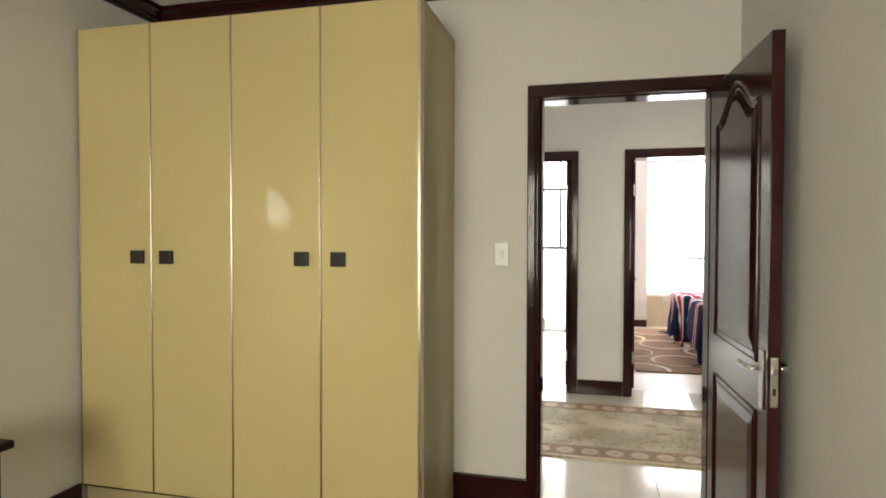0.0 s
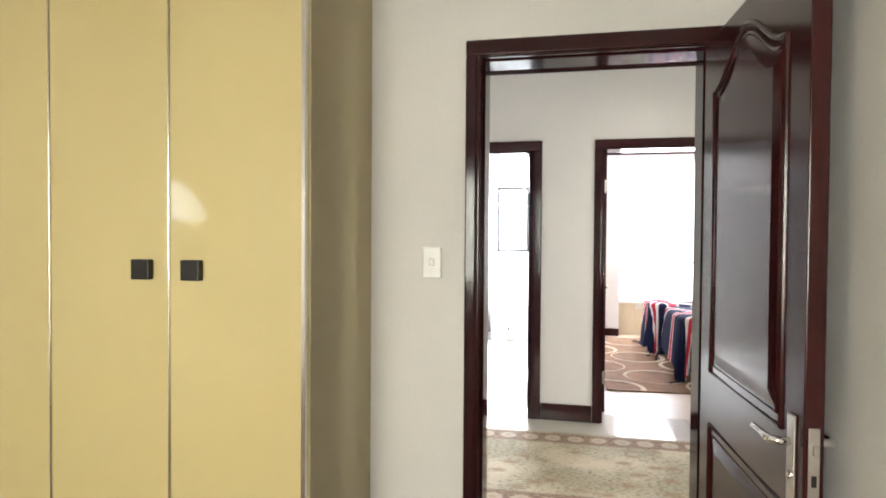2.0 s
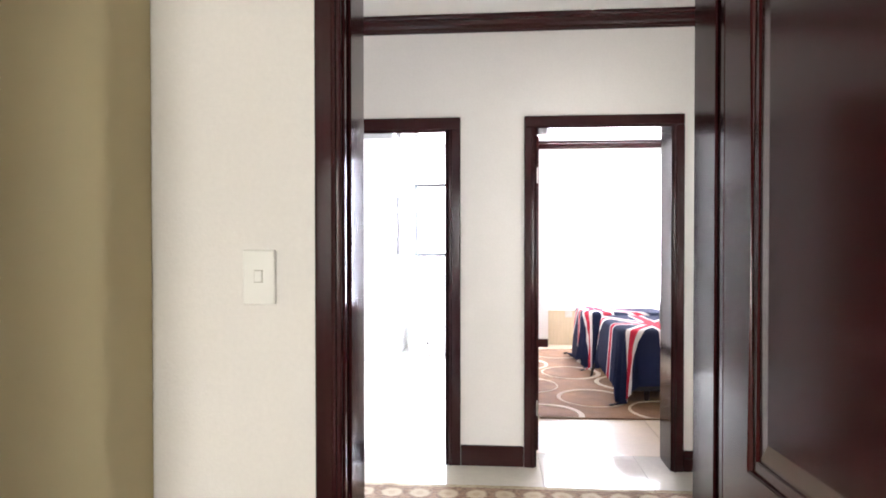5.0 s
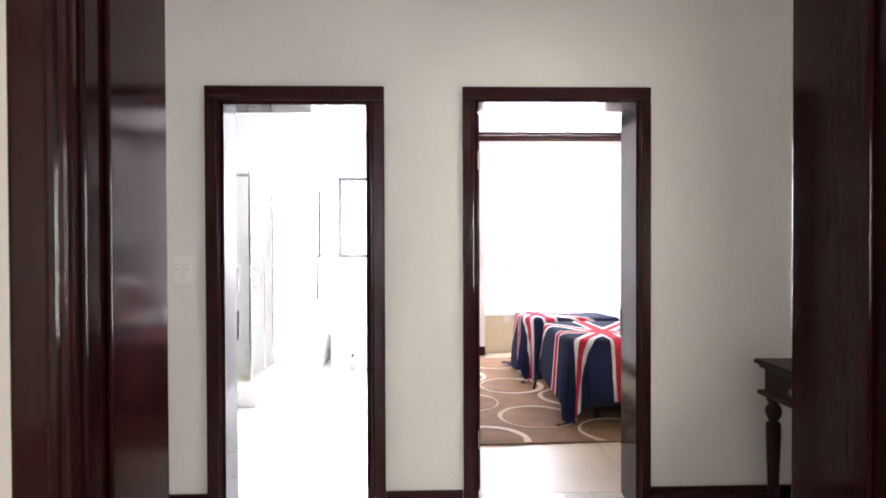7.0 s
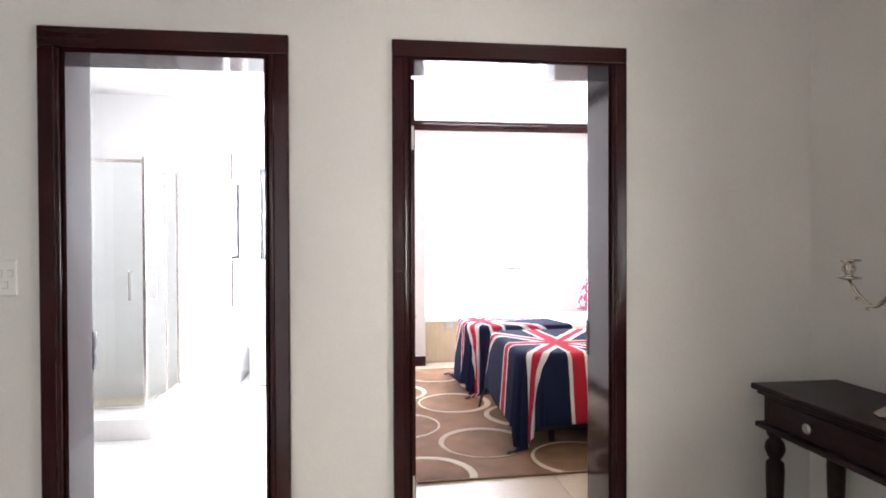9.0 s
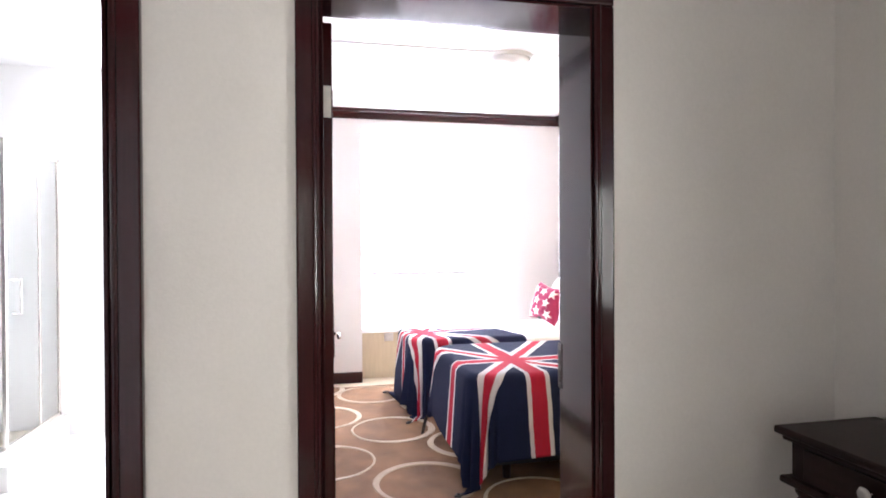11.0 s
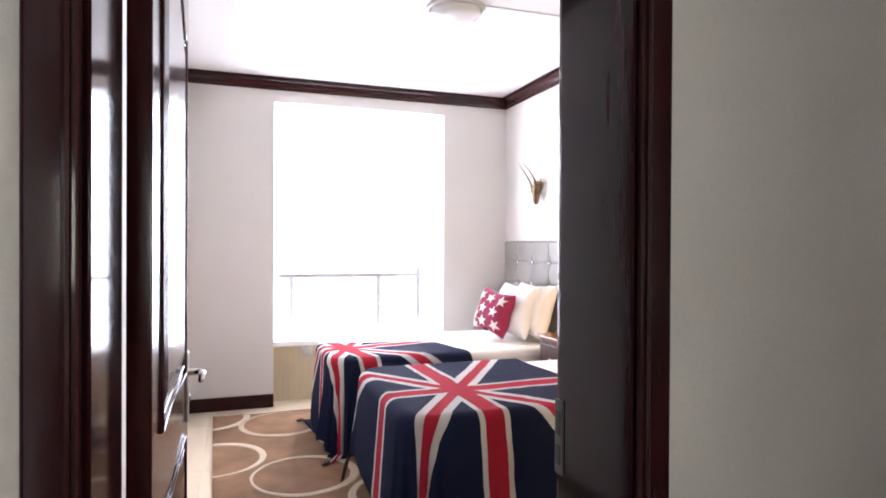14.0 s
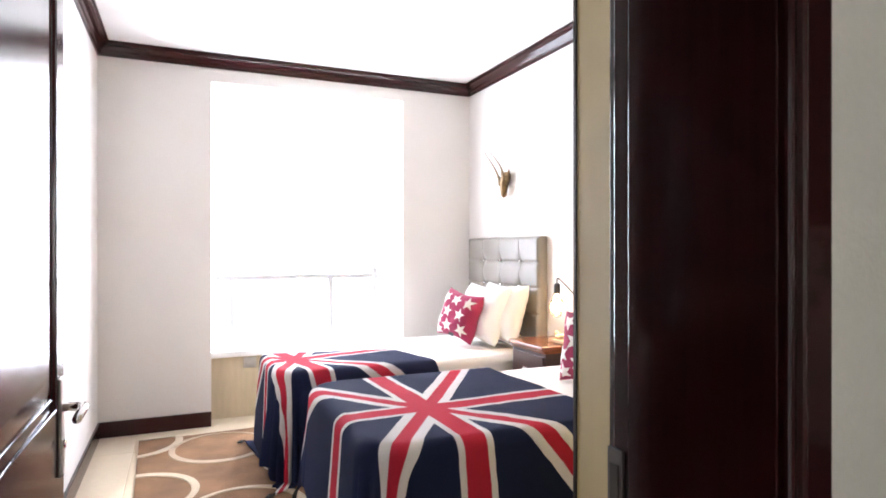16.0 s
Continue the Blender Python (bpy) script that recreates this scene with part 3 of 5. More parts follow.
def door(name, m, width, label, side=1):
    """A two-panel door; local x runs from the hinge to the lock edge, y is its thickness."""
    th, high = 0.040, 2.03
    root = thing(name, label, "door", m)
    part("leaf", box((0, -th / 2, 0.008), (width, th / 2, high), 0.003), WOOD, root)
    e = 0.118
    for s in (-1, 1):
        for z0, z1, arch in ((0.95, 1.845, 0.115), (0.20, 0.78, 0.0)):
            line = panel_outline(e, width - e, z0, z1, arch)
            face = s * th / 2
            bm = sweep([(x, face, z) for x, z in line], 0.0075, 8, True)
            sweep([(x, face, z) for x, z in inset(line, 0.026)], 0.0042, 6, True, bm)
            part("moulding", bm, WOOD, root)
            bm = bmesh.new()
            a = [bm.verts.new((x, face, z)) for x, z in inset(line, 0.034)]
            b = [bm.verts.new((x, face + s * 0.0065, z)) for x, z in inset(line, 0.07)]
            for i in range(len(a)):
                bm.faces.new((a[i], a[(i + 1) % len(a)], b[(i + 1) % len(b)], b[i]))
            bm.faces.new(b)
            part("panel", bm, WOOD, root)
        x = width - 0.052
        y0, y1 = sorted((s * th / 2, s * (th / 2 + 0.007)))
        plate = part("handle_plate", box((x - 0.019, y0, 0.805), (x + 0.019, y1, 1.000), 0.003), STEEL, root, "satin nickel handle plate")
        yy = s * (th / 2 + 0.045)
        bm = sweep([(x, s * th / 2, 0.940), (x, yy - s * 0.012, 0.940), (x - 0.006, yy - s * 0.002, 0.940), (x - 0.02, yy, 0.940), (x - 0.108, yy, 0.939)], [0.009, 0.009, 0.009, 0.009, 0.008], 12)
        part("lever", bm, CHROME, root, "polished lever handle", True)
        part("keyhole_collar", lathe([(0.010, 0), (0.010, 0.006), (0.006, 0.008)], 16, "y", (x, s * (th / 2 + 0.004), 0.868)) if s > 0 else lathe([(0.006, -0.008), (0.010, -0.006), (0.010, 0)], 16, "y", (x, s * (th / 2 + 0.004), 0.868)), CHROME, root)
    part("lock_faceplate", box((width - 0.001, -0.011, 0.825), (width + 0.002, 0.011, 0.985), 0.001), STEEL, root, "satin nickel lock faceplate")
    part("bolt_slot", box((width, -0.005, 0.862), (width + 0.0028, 0.005, 0.886)), BLACK, root)
    for z in (0.832, 0.978):
        part("screw", lathe([(0.0035, 0), (0.0035, 0.003), (0.001, 0.0034)], 10, "x", (width, 0, z)), CHROME, root)
    part("latch", box((width, -0.006, 0.930), (width + 0.010, 0.006, 0.952), 0.002), CHROME, root)
    for z in (0.28, 1.78):
        bm = sweep([(-0.004, side * (th / 2 + 0.004), z - 0.05), (-0.004, side * (th / 2 + 0.004), z + 0.05)], 0.006, 12)
        add_box(bm, (-0.0025, -th / 2 + 0.004, z - 0.05), (0.0005, th / 2, z + 0.05))
        part("hinge", bm, STEEL, root, "satin nickel butt hinge")
    return root


def hinge_pose(hx, hy, ex, ey):
    return Matrix.Translation((hx, hy, 0)) @ Matrix.Rotation(math.atan2(ey - hy, ex - hx), 4, "Z")


DOOR1 = door("door_1", hinge_pose(1.022, 2.86, 1.060, 2.05), 0.805, "open glossy dark mahogany two-panel door with arched moulding")
DOOR2 = door("door_2", hinge_pose(0.268, 5.50, 0.335, 6.2), 0.70, "open dark mahogany bathroom door, folded back to the wall", -1)
DOOR3 = door("door_3", hinge_pose(0.830, 5.535, 0.831, 6.31), 0.765, "open glossy dark mahogany bedroom door with lever handle", 1)


# ---------------------------------------------------------------- windows
def window(name, x0, x1, z0, z1, y, depth, mat, bars, label, m=None, rails=()):
    """Frame, mullions and panes in the plane y; bars are inner uprights, rails inner cross bars (x0, x1, z)."""
    root = thing(name, label, "window", m, kind="structure")
    w = 0.045
    bm = bmesh.new()
    for lo, hi in (((x0, y, z0), (x0 + w, y + depth, z1)), ((x1 - w, y, z0), (x1, y + depth, z1)), ((x0 + w, y, z0), (x1 - w, y + depth, z0 + w)), ((x0 + w, y, z1 - w), (x1 - w, y + depth, z1))):
        add_box(bm, lo, hi, 0.004)
    part("window_frame", bm, mat, root)
    for b, b0, b1 in bars:
        part("mullion", box((b - 0.02, y + 0.004, b0), (b + 0.02, y + depth - 0.004, b1), 0.003), mat, root)
    for a, b, z in rails:
        part("rail", box((a, y + 0.006, z - 0.02), (b, y + depth - 0.006, z + 0.02), 0.003), mat, root)
    edges = [x0 + w] + [b[0] for b in bars if b[2] - b[1] > 0.7 * (z1 - z0)] + [x1 - w]
    for a, b in zip(edges, edges[1:]):
        pane = part("pane", box((a + 0.002, y + depth / 2 - 0.003, z0 + w), (b - 0.002, y + depth / 2 + 0.003, z1 - w)), GLASS, root)
        pane.visible_shadow = False
    return root


window("window_1", 1.222, 2.751, 0.452, 2.486, 9.685, 0.05, GREYALU, [(1.43, 0.5, 1.03), (2.19, 0.5, 1.03), (2.56, 0.5, 1.10)], "pale grey framed bedroom window, bright with daylight", rails=[(1.313, 2.66, 1.03)])
structure("window_sill", box((1.268, 9.52, 0.455), (2.705, 9.64, 0.50), 0.006), PVC, "white window sill over the panel", "window sill")
structure("niche_panel", box((1.268, 9.56, 0.0), (2.705, 9.68, 0.452), 0.003), CREAMBOARD, "cream laminate panel under the bedroom window", "panel")
structure("niche_floor", box((1.268, 9.40, -0.10), (2.705, 9.56, 0.0)), TILEBED, "cream tiled floor of the window niche", "floor")
window("window_2", -0.45, 0.42, 1.16, 2.10, 9.36, 0.05, BLACKALU, [(-0.01, 1.16, 2.10)], "black-framed bathroom window, bright with daylight")
window("window_3", -1.2, 0.5, 0.75, 2.25, -2.62, 0.05, PVC, [(-0.35, 0.75, 2.25)], "white-framed window of the first room")
window("window_4", -0.36, 0.36, -0.17, 0.17, 0.015, 0.05, PVC, [], "small high white-framed window", pose(A_X0, 0.23, 1.60, 0, 0, 90))
window("window_5", -0.37, 0.37, -0.575, 0.575, 0.06, 0.05, PVC, [(0.0, -0.575, 0.575)], "white-framed passage window", pose(P_X1, 3.52, 1.475, 0, 0, -90))
# made-up opening out of view, for the passage fill light
window("unseen_window_6", -3.1, -2.2, 0.9, 2.1, 2.93, 0.05, PVC, [(-2.65, 0.9, 2.1)], "unseen white-framed window added to let fill light into the passage")


# ---------------------------------------------------------------- switches and sockets
def switch(name, m, w, hgt, rockers, label):
    """Wall plate that stands out from the wall along local -y."""
    root = thing(name, label, "light switch", m)
    part("plate", box((-w / 2, -0.010, -hgt / 2), (w / 2, 0, hgt / 2), 0.004, 3), PLASTIC, root)
    for x, z, a, b in rockers:
        part("rocker", box((x - a / 2, -0.0145, z - b / 2), (x + a / 2, -0.009, z + b / 2), 0.0015), PLASTIC, root)
        part("slot", box((x - a / 2 - 0.0015, -0.0106, z - b / 2 - 0.0015), (x + a / 2 + 0.0015, -0.0098, z + b / 2 + 0.0015)), GROUT, root)
    return root


switch("light_switch", pose(0.052, A_Y1, 1.281), 0.072, 0.118, [(0.0, 0.002, 0.016, 0.024)], "white one-way light switch on the wall")
switch("light_switch", pose(-0.618, P_Y1, 1.215), 0.078, 0.126, [(-0.018, 0.014, 0.016, 0.022), (0.018, 0.014, 0.016, 0.022), (0.0, -0.026, 0.016, 0.022)], "white three-way light switch beside the bathroom door")


# ---------------------------------------------------------------- first room
def wardrobe(name, x0, x1, y0, y1, top, splits, knobs, label):
    root = thing(name, label, "wardrobe", pose(0, 0, 0))
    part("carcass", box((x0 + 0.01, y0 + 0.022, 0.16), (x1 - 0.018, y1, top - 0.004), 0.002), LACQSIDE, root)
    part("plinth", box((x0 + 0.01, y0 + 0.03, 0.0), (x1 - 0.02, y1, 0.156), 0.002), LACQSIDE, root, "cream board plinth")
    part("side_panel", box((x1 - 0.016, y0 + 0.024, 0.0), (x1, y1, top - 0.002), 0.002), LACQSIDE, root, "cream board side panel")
    edges = [x0 + 0.012] + splits + [x1 - 0.012]
    for a, b in zip(edges, edges[1:]):
        part("door", box((a + 0.004, y0, 0.165), (b - 0.004, y0 + 0.020, top), 0.0025, 3), LACQ, root)
    for x in edges:
        w = 0.0055 if x != edges[-1] else 0.013
        part("edge_trim", box((x - w / 2, y0 - 0.003, 0.165), (x + w / 2, y0 + 0.021, top), 0.0015), ALU, root, "slim aluminium edge strip")
    part("bottom_trim", box((x0 + 0.012, y0 + 0.004, 0.156), (x1 - 0.012, y0 + 0.02, 0.163)), ALU, root)
    for x in knobs:
        part("knob", box((x - 0.031, y0 - 0.026, 1.241), (x + 0.031, y0 - 0.001, 1.303), 0.003), BLACK, root, "square black knob")
    return root


wardrobe("wardrobe", -1.918, -0.190, 2.315, 2.898, 2.352, [-1.501, -1.078, -0.646], [-1.567, -1.410, -0.729, -0.5586], "tall four-door cream-yellow gloss wardrobe with square black knobs")


def side_table(m):
    root = thing("side_table", "small dark wooden table by the wall", "table", m)
    part("tabletop", box((-0.215, -0.21, 0.60), (0.16, 0.21, 0.63), 0.006), ESPRESSO, root)
    part("apron", box((-0.20, -0.18, 0.52), (0.13, 0.18, 0.599), 0.003), ESPRESSO, root)
    for x in (-0.18, 0.11):
        for y in (-0.16, 0.16):
            part("leg", box((x - 0.02, y - 0.02, 0), (x + 0.02, y + 0.02, 0.52), 0.003), ESPRESSO, root)


side_table(pose(-1.700, 1.45, 0))


def slatted_headboard(m, width):
    root = thing("slatted_headboard", "white painted slatted headboard against the wall", "headboard", m)
    for y in (0.0, width):
        part("post", box((-0.02, y - 0.02, 0), (0.02, y + 0.02, 1.07), 0.004), PVC, root)
    for z in (0.985, 1.045):
        part("slat", box((-0.012, 0.02, z - 0.018), (0.012, width - 0.02, z + 0.018), 0.003), PVC, root)
    return root


slatted_headboard(pose(A_X0 + 0.03, 0.03, 0), 0.62)


def curtain(name, m, width, top, bottom, label, pulled=0.0):
    """Pleated curtain in the local xz plane; pulled swings its lower edge sideways."""
    root = thing(name, label, "curtain", m)
    bm = bmesh.new()
    nx, nz = 70, 14
    grid = []
    for j in range(nz + 1):
        f = j / nz
        z = top + (bottom - top) * f
        row = []
        for i in range(nx + 1):
            u = i / nx
            x = u * (1 - pulled * f) * width
            row.append(bm.verts.new((x, 0.03 * math.sin(u * 40) * (0.6 + 0.4 * f), z)))
        grid.append(row)
    for a, b in zip(grid, grid[1:]):
        for i in range(nx):
            bm.faces.new((a[i], a[i + 1], b[i + 1], b[i]))
    cloth = part("cloth", bm, CURTAIN, root, smooth=True)
    mod = cloth.modifiers.new("thickness", "SOLIDIFY")
    mod.thickness = 0.003
    part("rod", sweep([(-0.05, 0, top + 0.015), (width + 0.05, 0, top + 0.015)], 0.01, 12), STEEL, root)
    for i in range(8):
        x = (i + 0.5) / 8 * width
        part("ring", sweep([(x, 0.018 * math.cos(k * math.pi / 6), top + 0.012 + 0.018 * math.sin(k * math.pi / 6)) for k in range(12)], 0.0025, 6, True), STEEL, root)


curtain("curtain", pose(A_X0 + 0.06, -0.09, 0, 0, 0, 90), 0.70, 1.80, 1.36, "cream curtain drawn aside from the small window", 0.92)


# ---------------------------------------------------------------- passage
def flat_rug(name, m, w, d, mat, label):
    root = thing(name, label, "rug", m)
    bm = bmesh.new()
    nx, ny = 60, 28
    top = [[bm.verts.new((w * (i / nx - 0.5), d * (j / ny - 0.5), 0.010 + 0.0012 * noise.noise((i * 0.3, j * 0.3, 0)))) for i in range(nx + 1)] for j in range(ny + 1)]
    for j in range(ny):
        for i in range(nx):
            bm.faces.new((top[j][i], top[j][i + 1], top[j + 1][i + 1], top[j + 1][i]))
    rim = [top[0][i] for i in range(nx + 1)] + [top[j][nx] for j in range(1, ny + 1)] + [top[ny][i] for i in range(nx - 1, -1, -1)] + [top[j][0] for j in range(ny - 1, 0, -1)]
    low = [bm.verts.new((v.co.x * 1.001, v.co.y * 1.002, 0.0006)) for v in rim]
    for i in range(len(rim)):
        bm.faces.new((rim[i], low[i], low[(i + 1) % len(rim)], rim[(i + 1) % len(rim)]))
    part("rug_body", bm, mat, root)
    return root


flat_rug("passage_rug", pose(0.55, 4.32, 0, 0, 0, 0.6), 2.6, 1.25, oriental_material(), "faded cream and gold floral carpet on the passage tiles")


def console_table(m, length, depth, high):
    """Hall table, front along local -x, running along local y from 0 to -length."""
    root = thing("console_table", "dark espresso console table with turned legs and a drawer", "console table", m)
    part("tabletop", box((-0.025, -length, high - 0.024), (depth, 0.022, high), 0.008, 3), ESPRESSO, root)
    part("top_moulding", box((-0.008, -length + 0.02, high - 0.040), (depth, 0.006, high - 0.024), 0.005, 2), ESPRESSO, root)
    part("apron", box((0.012, -length + 0.03, high - 0.145), (depth - 0.01, -0.010, high - 0.040), 0.003), ESPRESSO, root)
    part("lower_moulding", box((-0.014, -length + 0.02, high - 0.166), (depth - 0.005, 0.012, high - 0.145), 0.007, 3), ESPRESSO, root)
    dr = part("drawer", box((0.004, -length * 0.5 - 0.02, high - 0.136), (0.014, -0.06, high - 0.050), 0.002), ESPRESSO, root, "flush drawer front")
    part("knob", lathe([(0.006, 0), (0.007, -0.012), (0.018, -0.017), (0.020, -0.024), (0.012, -0.029), (0.004, -0.030)][::-1], 18, "x", (0.004, -0.27, high - 0.092)), GLASS_KNOB, dr, "clear faceted glass knob", True)
    dr2 = part("drawer", box((0.004, -length + 0.08, high - 0.136), (0.014, -length * 0.5 - 0.03, high - 0.050), 0.002), ESPRESSO, root, "flush drawer front")
    part("knob", lathe([(0.006, 0), (0.007, -0.012), (0.018, -0.017), (0.020, -0.024), (0.012, -0.029), (0.004, -0.030)][::-1], 18, "x", (0.004, -length + 0.27, high - 0.092)), GLASS_KNOB, dr2, "clear faceted glass knob", True)
    prof = [(0.018, 0.0), (0.022, 0.05), (0.017, 0.06), (0.020, 0.10), (0.030, 0.42), (0.033, 0.53), (0.031, 0.565), (0.019, 0.578), (0.026, 0.590), (0.034, 0.612), (0.036, 0.630), (0.031, 0.652), (0.020, 0.668), (0.024, 0.676), (0.030, 0.686), (0.030, 0.709)]
    prof = [(r, hh * (high - 0.166) / prof[-1][1]) for r, hh in prof]
    for x, y in ((0.04, -0.035), (0.04, -length + 0.06), (depth - 0.05, -0.035), (depth - 0.05, -length + 0.06)):
        part("leg", lathe(prof, 20, at=(x, y, 0)), ESPRESSO, root, smooth=True)
    return root


GLASS_KNOB = material("smoky_glass_knob", (0.55, 0.53, 0.52), 0.08, 0.6, coat=0.6)
console_table(pose(2.136, 5.096, 0), 1.15, 0.345, 0.79)


def candelabra(m):
    root = thing("candelabra", "ornate silver three-arm candelabra on the console table", "candelabra", m)
    part("base", lathe([(0.070, 0), (0.072, 0.006), (0.060, 0.012), (0.050, 0.020), (0.036, 0.026), (0.030, 0.040), (0.016, 0.052), (0.013, 0.060)], 28), SILVER, root, smooth=True)
    part("stem", lathe([(0.012, 0.058), (0.017, 0.075), (0.010, 0.095), (0.013, 0.13), (0.016, 0.19), (0.013, 0.235), (0.020, 0.255), (0.011, 0.27), (0.017, 0.29), (0.010, 0.31), (0.012, 0.36)], 20), SILVER, root, smooth=True)

    def cup(parent, x, y, z):
        part("candle_cup", lathe([(0.006, 0), (0.032, 0.006), (0.034, 0.010), (0.012, 0.012), (0.011, 0.018), (0.017, 0.028), (0.018, 0.040), (0.012, 0.050), (0.030, 0.056), (0.031, 0.060), (0.014, 0.062)], 20, at=(x, y, z)), SILVER, parent, smooth=True)

    cup(root, 0, 0, 0.358)
    for a in (90, 270):
        c, s = math.cos(radians(a)), math.sin(radians(a))
        pts = []
        for i in range(26):
            u = i / 25
            r = 0.012 + 0.178 * u
            z = 0.285 + 0.045 * math.sin(u * 3.0) * (1 - u) - 0.050 * math.sin(math.pi * min(1, u * 1.05)) * (u ** 0.8) + 0.055 * u ** 3
            pts.append((r * c, r * s, z + 0.02 * math.sin(u * 9) * (1 - u)))
        arm = part("arm", sweep(pts, [0.0075 - 0.003 * (i / 25) for i in range(26)], 10), SILVER, root, smooth=True)
        for u in (0.35, 0.6, 0.82):
            k = int(u * 25)
            part("scroll", sweep([(pts[k][0] + 0.012 * math.sin(q * 0.5) * c, pts[k][1] + 0.012 * math.sin(q * 0.5) * s, pts[k][2] - 0.004 - 0.002 * q) for q in range(7)], [0.004, 0.0045, 0.004, 0.0035, 0.003, 0.0025, 0.002], 8), SILVER, arm)
        cup(arm, pts[-1][0], pts[-1][1], pts[-1][2])
    return root


candelabra(pose(2.285, 4.61, 0.79) @ Matrix.Scale(1.2, 4))


def canvas_picture(m, w, hgt):
    root = thing("canvas_picture", "dark brown abstract painting on stretched canvas", "picture", m)
    part("canvas", box((-0.035, -w, 0), (0, 0, hgt), 0.004), CANVAS, root)
    return root


canvas_picture(pose(P_X1, 4.86, 1.31), 0.62, 0.91)


def bookcase(x0, x1, y0, y1, top):
    """Built-in dark shelf unit set in the wall niche."""
    root = thing("bookcase", "built-in dark brown shelf unit with open shelves", "bookcase", pose(0, 0, 0), kind="")
    fw = 0.085
    part("stile", box((x1 - fw, y0 - 0.02, 0), (x1, y0 + 0.03, top), 0.004), ESPRESSO, root)
    part("stile", box((x0, y0 - 0.02, 0), (x0 + fw, y0 + 0.03, top), 0.004), ESPRESSO, root)
    part("head_rail", box((x0 + fw, y0 - 0.02, top - fw), (x1 - fw, y0 + 0.03, top), 0.004), ESPRESSO, root)
    part("side_panel", box((x1 - fw - 0.02, y0 + 0.03, 0), (x1 - fw + 0.02, y1, top), 0.002), ESPRESSO, root)
    part("side_panel", box((x0 + fw - 0.02, y0 + 0.03, 0), (x0 + fw + 0.02, y1, top), 0.002), ESPRESSO, root)
    part("back_panel", box((x0 + fw - 0.02, y1 - 0.015, 0), (x1 - fw + 0.02, y1, top), 0.001), SHADOWBOARD, root, "dark glossy back panel")
    part("top_board", box((x0 + fw + 0.02, y0 + 0.03, top - 0.03), (x1 - fw - 0.02, y1 - 0.015, top), 0.001), ESPRESSO, root)
    for z in (1.69, 1.355, 0.66, 0.25):
        part("shelf", box((x0 + fw + 0.02, y0 + 0.012, z - 0.020), (x1 - fw - 0.02, y1 - 0.015, z + 0.02), 0.003), ESPRESSO, root)
    return root


bookcase(-1.945, -0.808, 5.27, 5.66, 2.245)


def book(m, w, d, hgt, mat, label):
    root = thing("book", label, "book", m, "books on the shelf unit")
    part("cover", box((0, 0, 0), (w, d, hgt), 0.0015), mat, root)
    part("page_block", box((0.002, -0.001, 0.003), (w - 0.002, d - 0.004, hgt - 0.002)), PAPER, root)
    part("spine_bar", box((w * 0.2, -0.0022, hgt * 0.15), (w * 0.8, -0.0008, hgt * 0.35)), BLACK, root)
    return root


book(pose(-0.968, 5.32, 1.71), 0.034, 0.20, 0.21, PAPER, "white-spined book standing on the shelf")
book(pose(-1.003, 5.33, 1.71), 0.030, 0.20, 0.22, SHADOWBOARD, "dark book standing on the shelf")
book(pose(-0.968, 5.32, 1.375), 0.032, 0.18, 0.235, PAPER, "white-spined book beside the figurine")


def wreath(m):
    root = thing("leaf_wreath", "dark green leafy wreath standing on the shelf", "plant", m)
    rnd = random.Random(4)
    part("ring", sweep([(0.10 * math.cos(a * 0.3142), 0, 0.12 + 0.10 * math.sin(a * 0.3142)) for a in range(20)], 0.012, 8, True), LEAF, root)
    bm = bmesh.new()
    for i in range(190):
        a = rnd.uniform(0, 6.283)
        r = rnd.uniform(0.075, 0.125)
        c = Vector((r * math.cos(a), rnd.uniform(-0.03, 0.03), 0.125 + r * math.sin(a)))
        d = Vector((rnd.uniform(-1, 1), rnd.uniform(-0.6, 0.6), rnd.uniform(-1, 1))).normalized()
        s = d.cross(Vector((0.2, 1, 0.3))).normalized() * 0.009
        ln = rnd.uniform(0.03, 0.05)
        v = [bm.verts.new(p) for p in (c, c + d * ln * 0.5 + s, c + d * ln, c + d * ln * 0.5 - s)]
        bm.faces.new(v)
    part("leaves", bm, LEAF, root)
    return root


wreath(pose(-1.14, 5.42, 1.71))


def animal_figurine(m):
    bm = sweep([(-0.10, 0, 0.070), (-0.07, 0, 0.085), (-0.03, 0, 0.085), (0.02, 0, 0.070), (0.06, 0, 0.072), (0.085, 0, 0.078)], [0.018, 0.040, 0.042, 0.026, 0.028, 0.010], 14)
    for x in (-0.075, -0.045, 0.04, 0.062):
        for y in (-0.014, 0.014):
            sweep([(x, y, 0.065), (x, y, 0.0)], [0.012, 0.008], 8, bm=bm)
    ob = new("figurine", mesh_of(bm, "figurine", BRONZE, True))
    ob.matrix_world = m
    return tagged(ob, "small dark animal figurine on the shelf", "figurine")


animal_figurine(pose(-1.07, 5.42, 1.375))
switch("wall_socket", pose(-1.20, 5.645, 0.445), 0.11, 0.105, [(-0.025, 0.02, 0.012, 0.016), (0.025, 0.02, 0.012, 0.016)], "white double wall socket inside the shelf unit")
bm = box((-0.17, -0.06, 0), (0.17, 0.06, 0.068), 0.004)
box_ob = new("storage_box", mesh_of(bm, "storage_box", PLASTIC))
box_ob.matrix_world = pose(-1.185, 5.36, 0.27 + 0.41)
tagged(box_ob, "long low white box on the lower shelf", "box")


